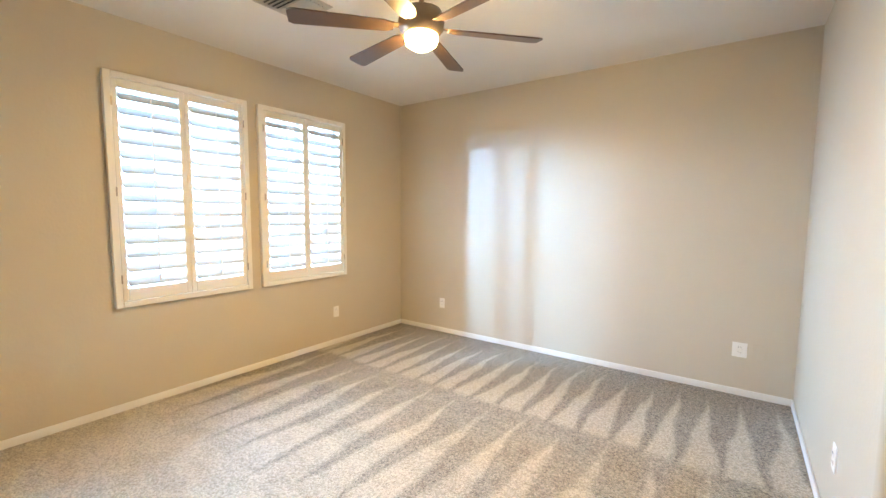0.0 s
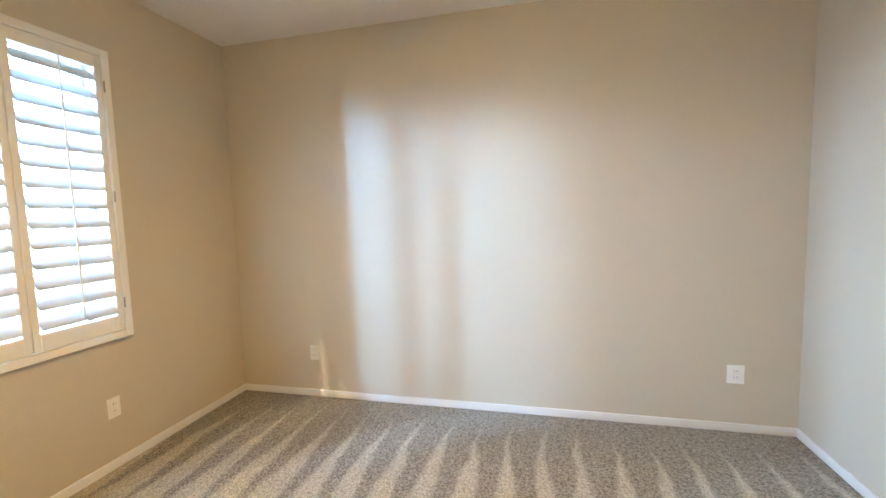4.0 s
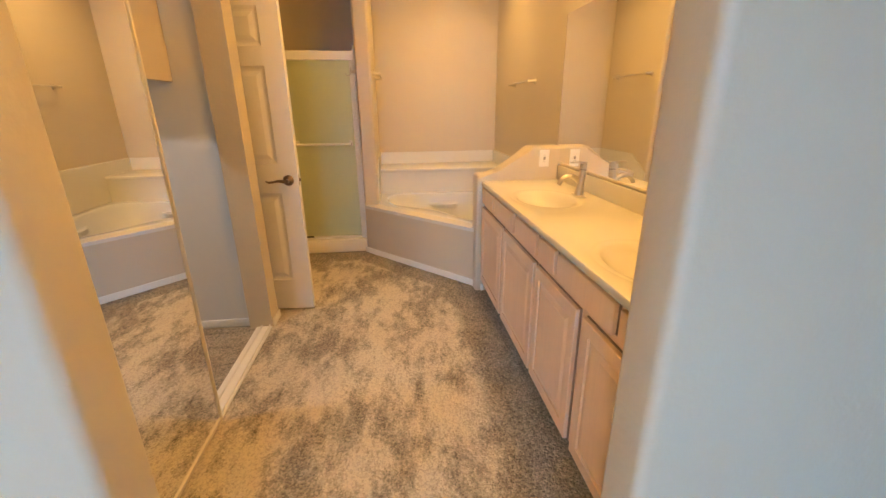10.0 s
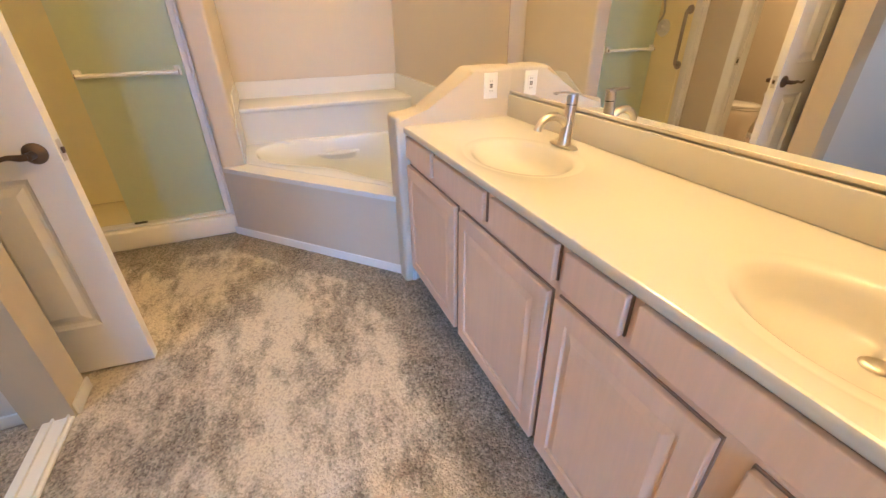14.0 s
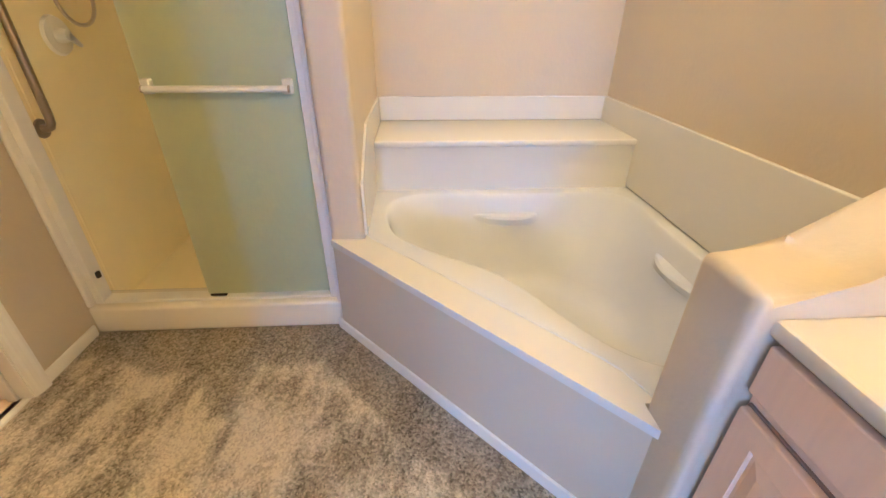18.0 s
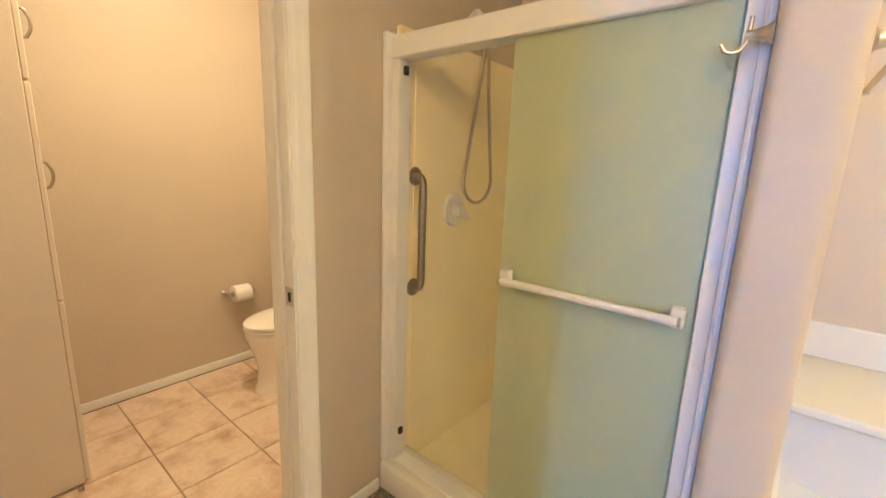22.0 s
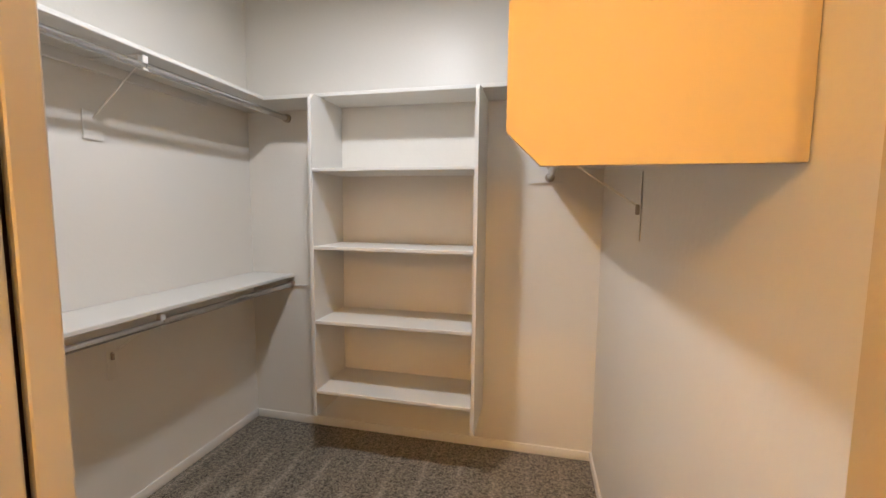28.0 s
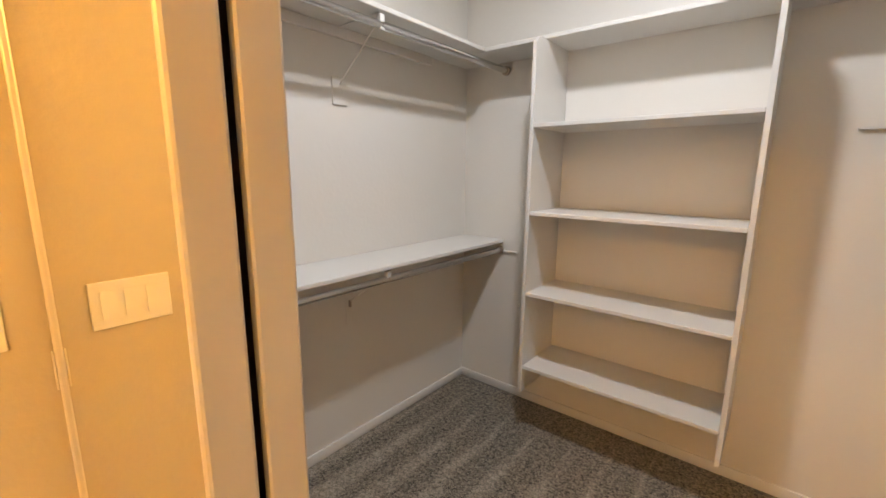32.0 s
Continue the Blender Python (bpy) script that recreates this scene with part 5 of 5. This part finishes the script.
def shutter(y0, y1, k):
    z0, z1 = 0.740, 2.339
    s = thing("plantation_shutters", (0, 0, 0), "white wooden plantation shutters with tilted louvres", "shutters", "window shutters")
    X0, X1 = -2.469, -2.432
    fw = 0.042
    part("frame_side", box(X0, X1 + 0.004, y0, y0 + fw, z0, z1, 0.005, 2), SHUTTER, s)
    part("frame_side", box(X0, X1 + 0.004, y1 - fw, y1, z0, z1, 0.005, 2), SHUTTER, s)
    part("frame_top", box(X0, X1 + 0.004, y0 + fw, y1 - fw, z1 - fw, z1, 0.005, 2), SHUTTER, s)
    part("frame_bottom", box(X0, X1 + 0.004, y0 + fw, y1 - fw, z0, z0 + fw, 0.005, 2), SHUTTER, s)
    ym = (y0 + y1) / 2
    for a, b in ((y0 + fw + 0.002, ym - 0.001), (ym + 0.001, y1 - fw - 0.002)):
        pz0, pz1 = z0 + fw + 0.002, z1 - fw - 0.002
        st, rl = 0.034, 0.085
        part("panel_stile", box(X0 + 0.008, X1 - 0.006, a, a + st, pz0, pz1, 0.003), SHUTTER, s)
        part("panel_stile", box(X0 + 0.008, X1 - 0.006, b - st, b, pz0, pz1, 0.003), SHUTTER, s)
        part("panel_rail", box(X0 + 0.008, X1 - 0.006, a + st, b - st, pz0, pz0 + rl, 0.003), SHUTTER, s)
        part("panel_rail", box(X0 + 0.008, X1 - 0.006, a + st, b - st, pz1 - 0.06, pz1, 0.003), SHUTTER, s)
        n = 14
        lo, hi = pz0 + rl, pz1 - 0.06
        pitch = (hi - lo) / n
        lou = LOUVRE.setdefault(round(b - a - 2 * st, 4), None)
        if lou is None:
            L = b - a - 2 * st - 0.004
            q = [(0.0445 * math.cos(t), 0.0055 * math.sin(t)) for t in (2 * math.pi * i / 12 for i in range(12))]
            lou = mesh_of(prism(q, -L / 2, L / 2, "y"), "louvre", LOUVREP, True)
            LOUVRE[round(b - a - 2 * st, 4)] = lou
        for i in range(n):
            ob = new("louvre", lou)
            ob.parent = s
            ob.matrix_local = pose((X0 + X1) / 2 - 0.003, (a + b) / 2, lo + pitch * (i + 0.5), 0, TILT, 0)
        part("tilt_rod", box(X1 + 0.014, X1 + 0.022, (a + b) / 2 - 0.0045, (a + b) / 2 + 0.0045, lo + 0.03, hi - 0.01, 0.002), SHUTTER, s)
    for z in (z0 + 0.2, (z0 + z1) / 2, z1 - 0.2):
        for y in (y0 + fw - 0.004, y1 - fw - 0.001):
            part("hinge", box(X1 + 0.004, X1 + 0.008, y - 0.002, y + 0.007, z - 0.03, z + 0.03, 0.001), STEEL, s)


LOUVRE = {}
TILT = 46.0
shutter(-0.262, 0.714, 1)
shutter(0.810, 1.777, 2)

# ---- floor tiles of the toilet room ----
tile_mesh = {}
px, py = 0.348, 0.330
gx, gy = 4.5, 2.08
for i in range(-3, 5):
    for j in range(-4, 3):
        x0, y0 = max(3.83, gx + i * px + 0.0025), max(TY + 0.037, gy + j * py + 0.0025)
        x1, y1 = min(5.798, gx + (i + 1) * px - 0.0025), min(2.702, gy + (j + 1) * py - 0.0025)
        if x1 - x0 < 0.02 or y1 - y0 < 0.02:
            continue
        w, dd = round(x1 - x0, 3), round(y1 - y0, 3)
        if (w, dd) not in tile_mesh:
            tile_mesh[w, dd] = mesh_of(box(0, w, 0, dd, -0.0079, 0.0, 0.0025), "tile", TILE)
        ob = new("tile", tile_mesh[w, dd])
        ob.parent = slab
        ob.location = (x0, y0, 0)
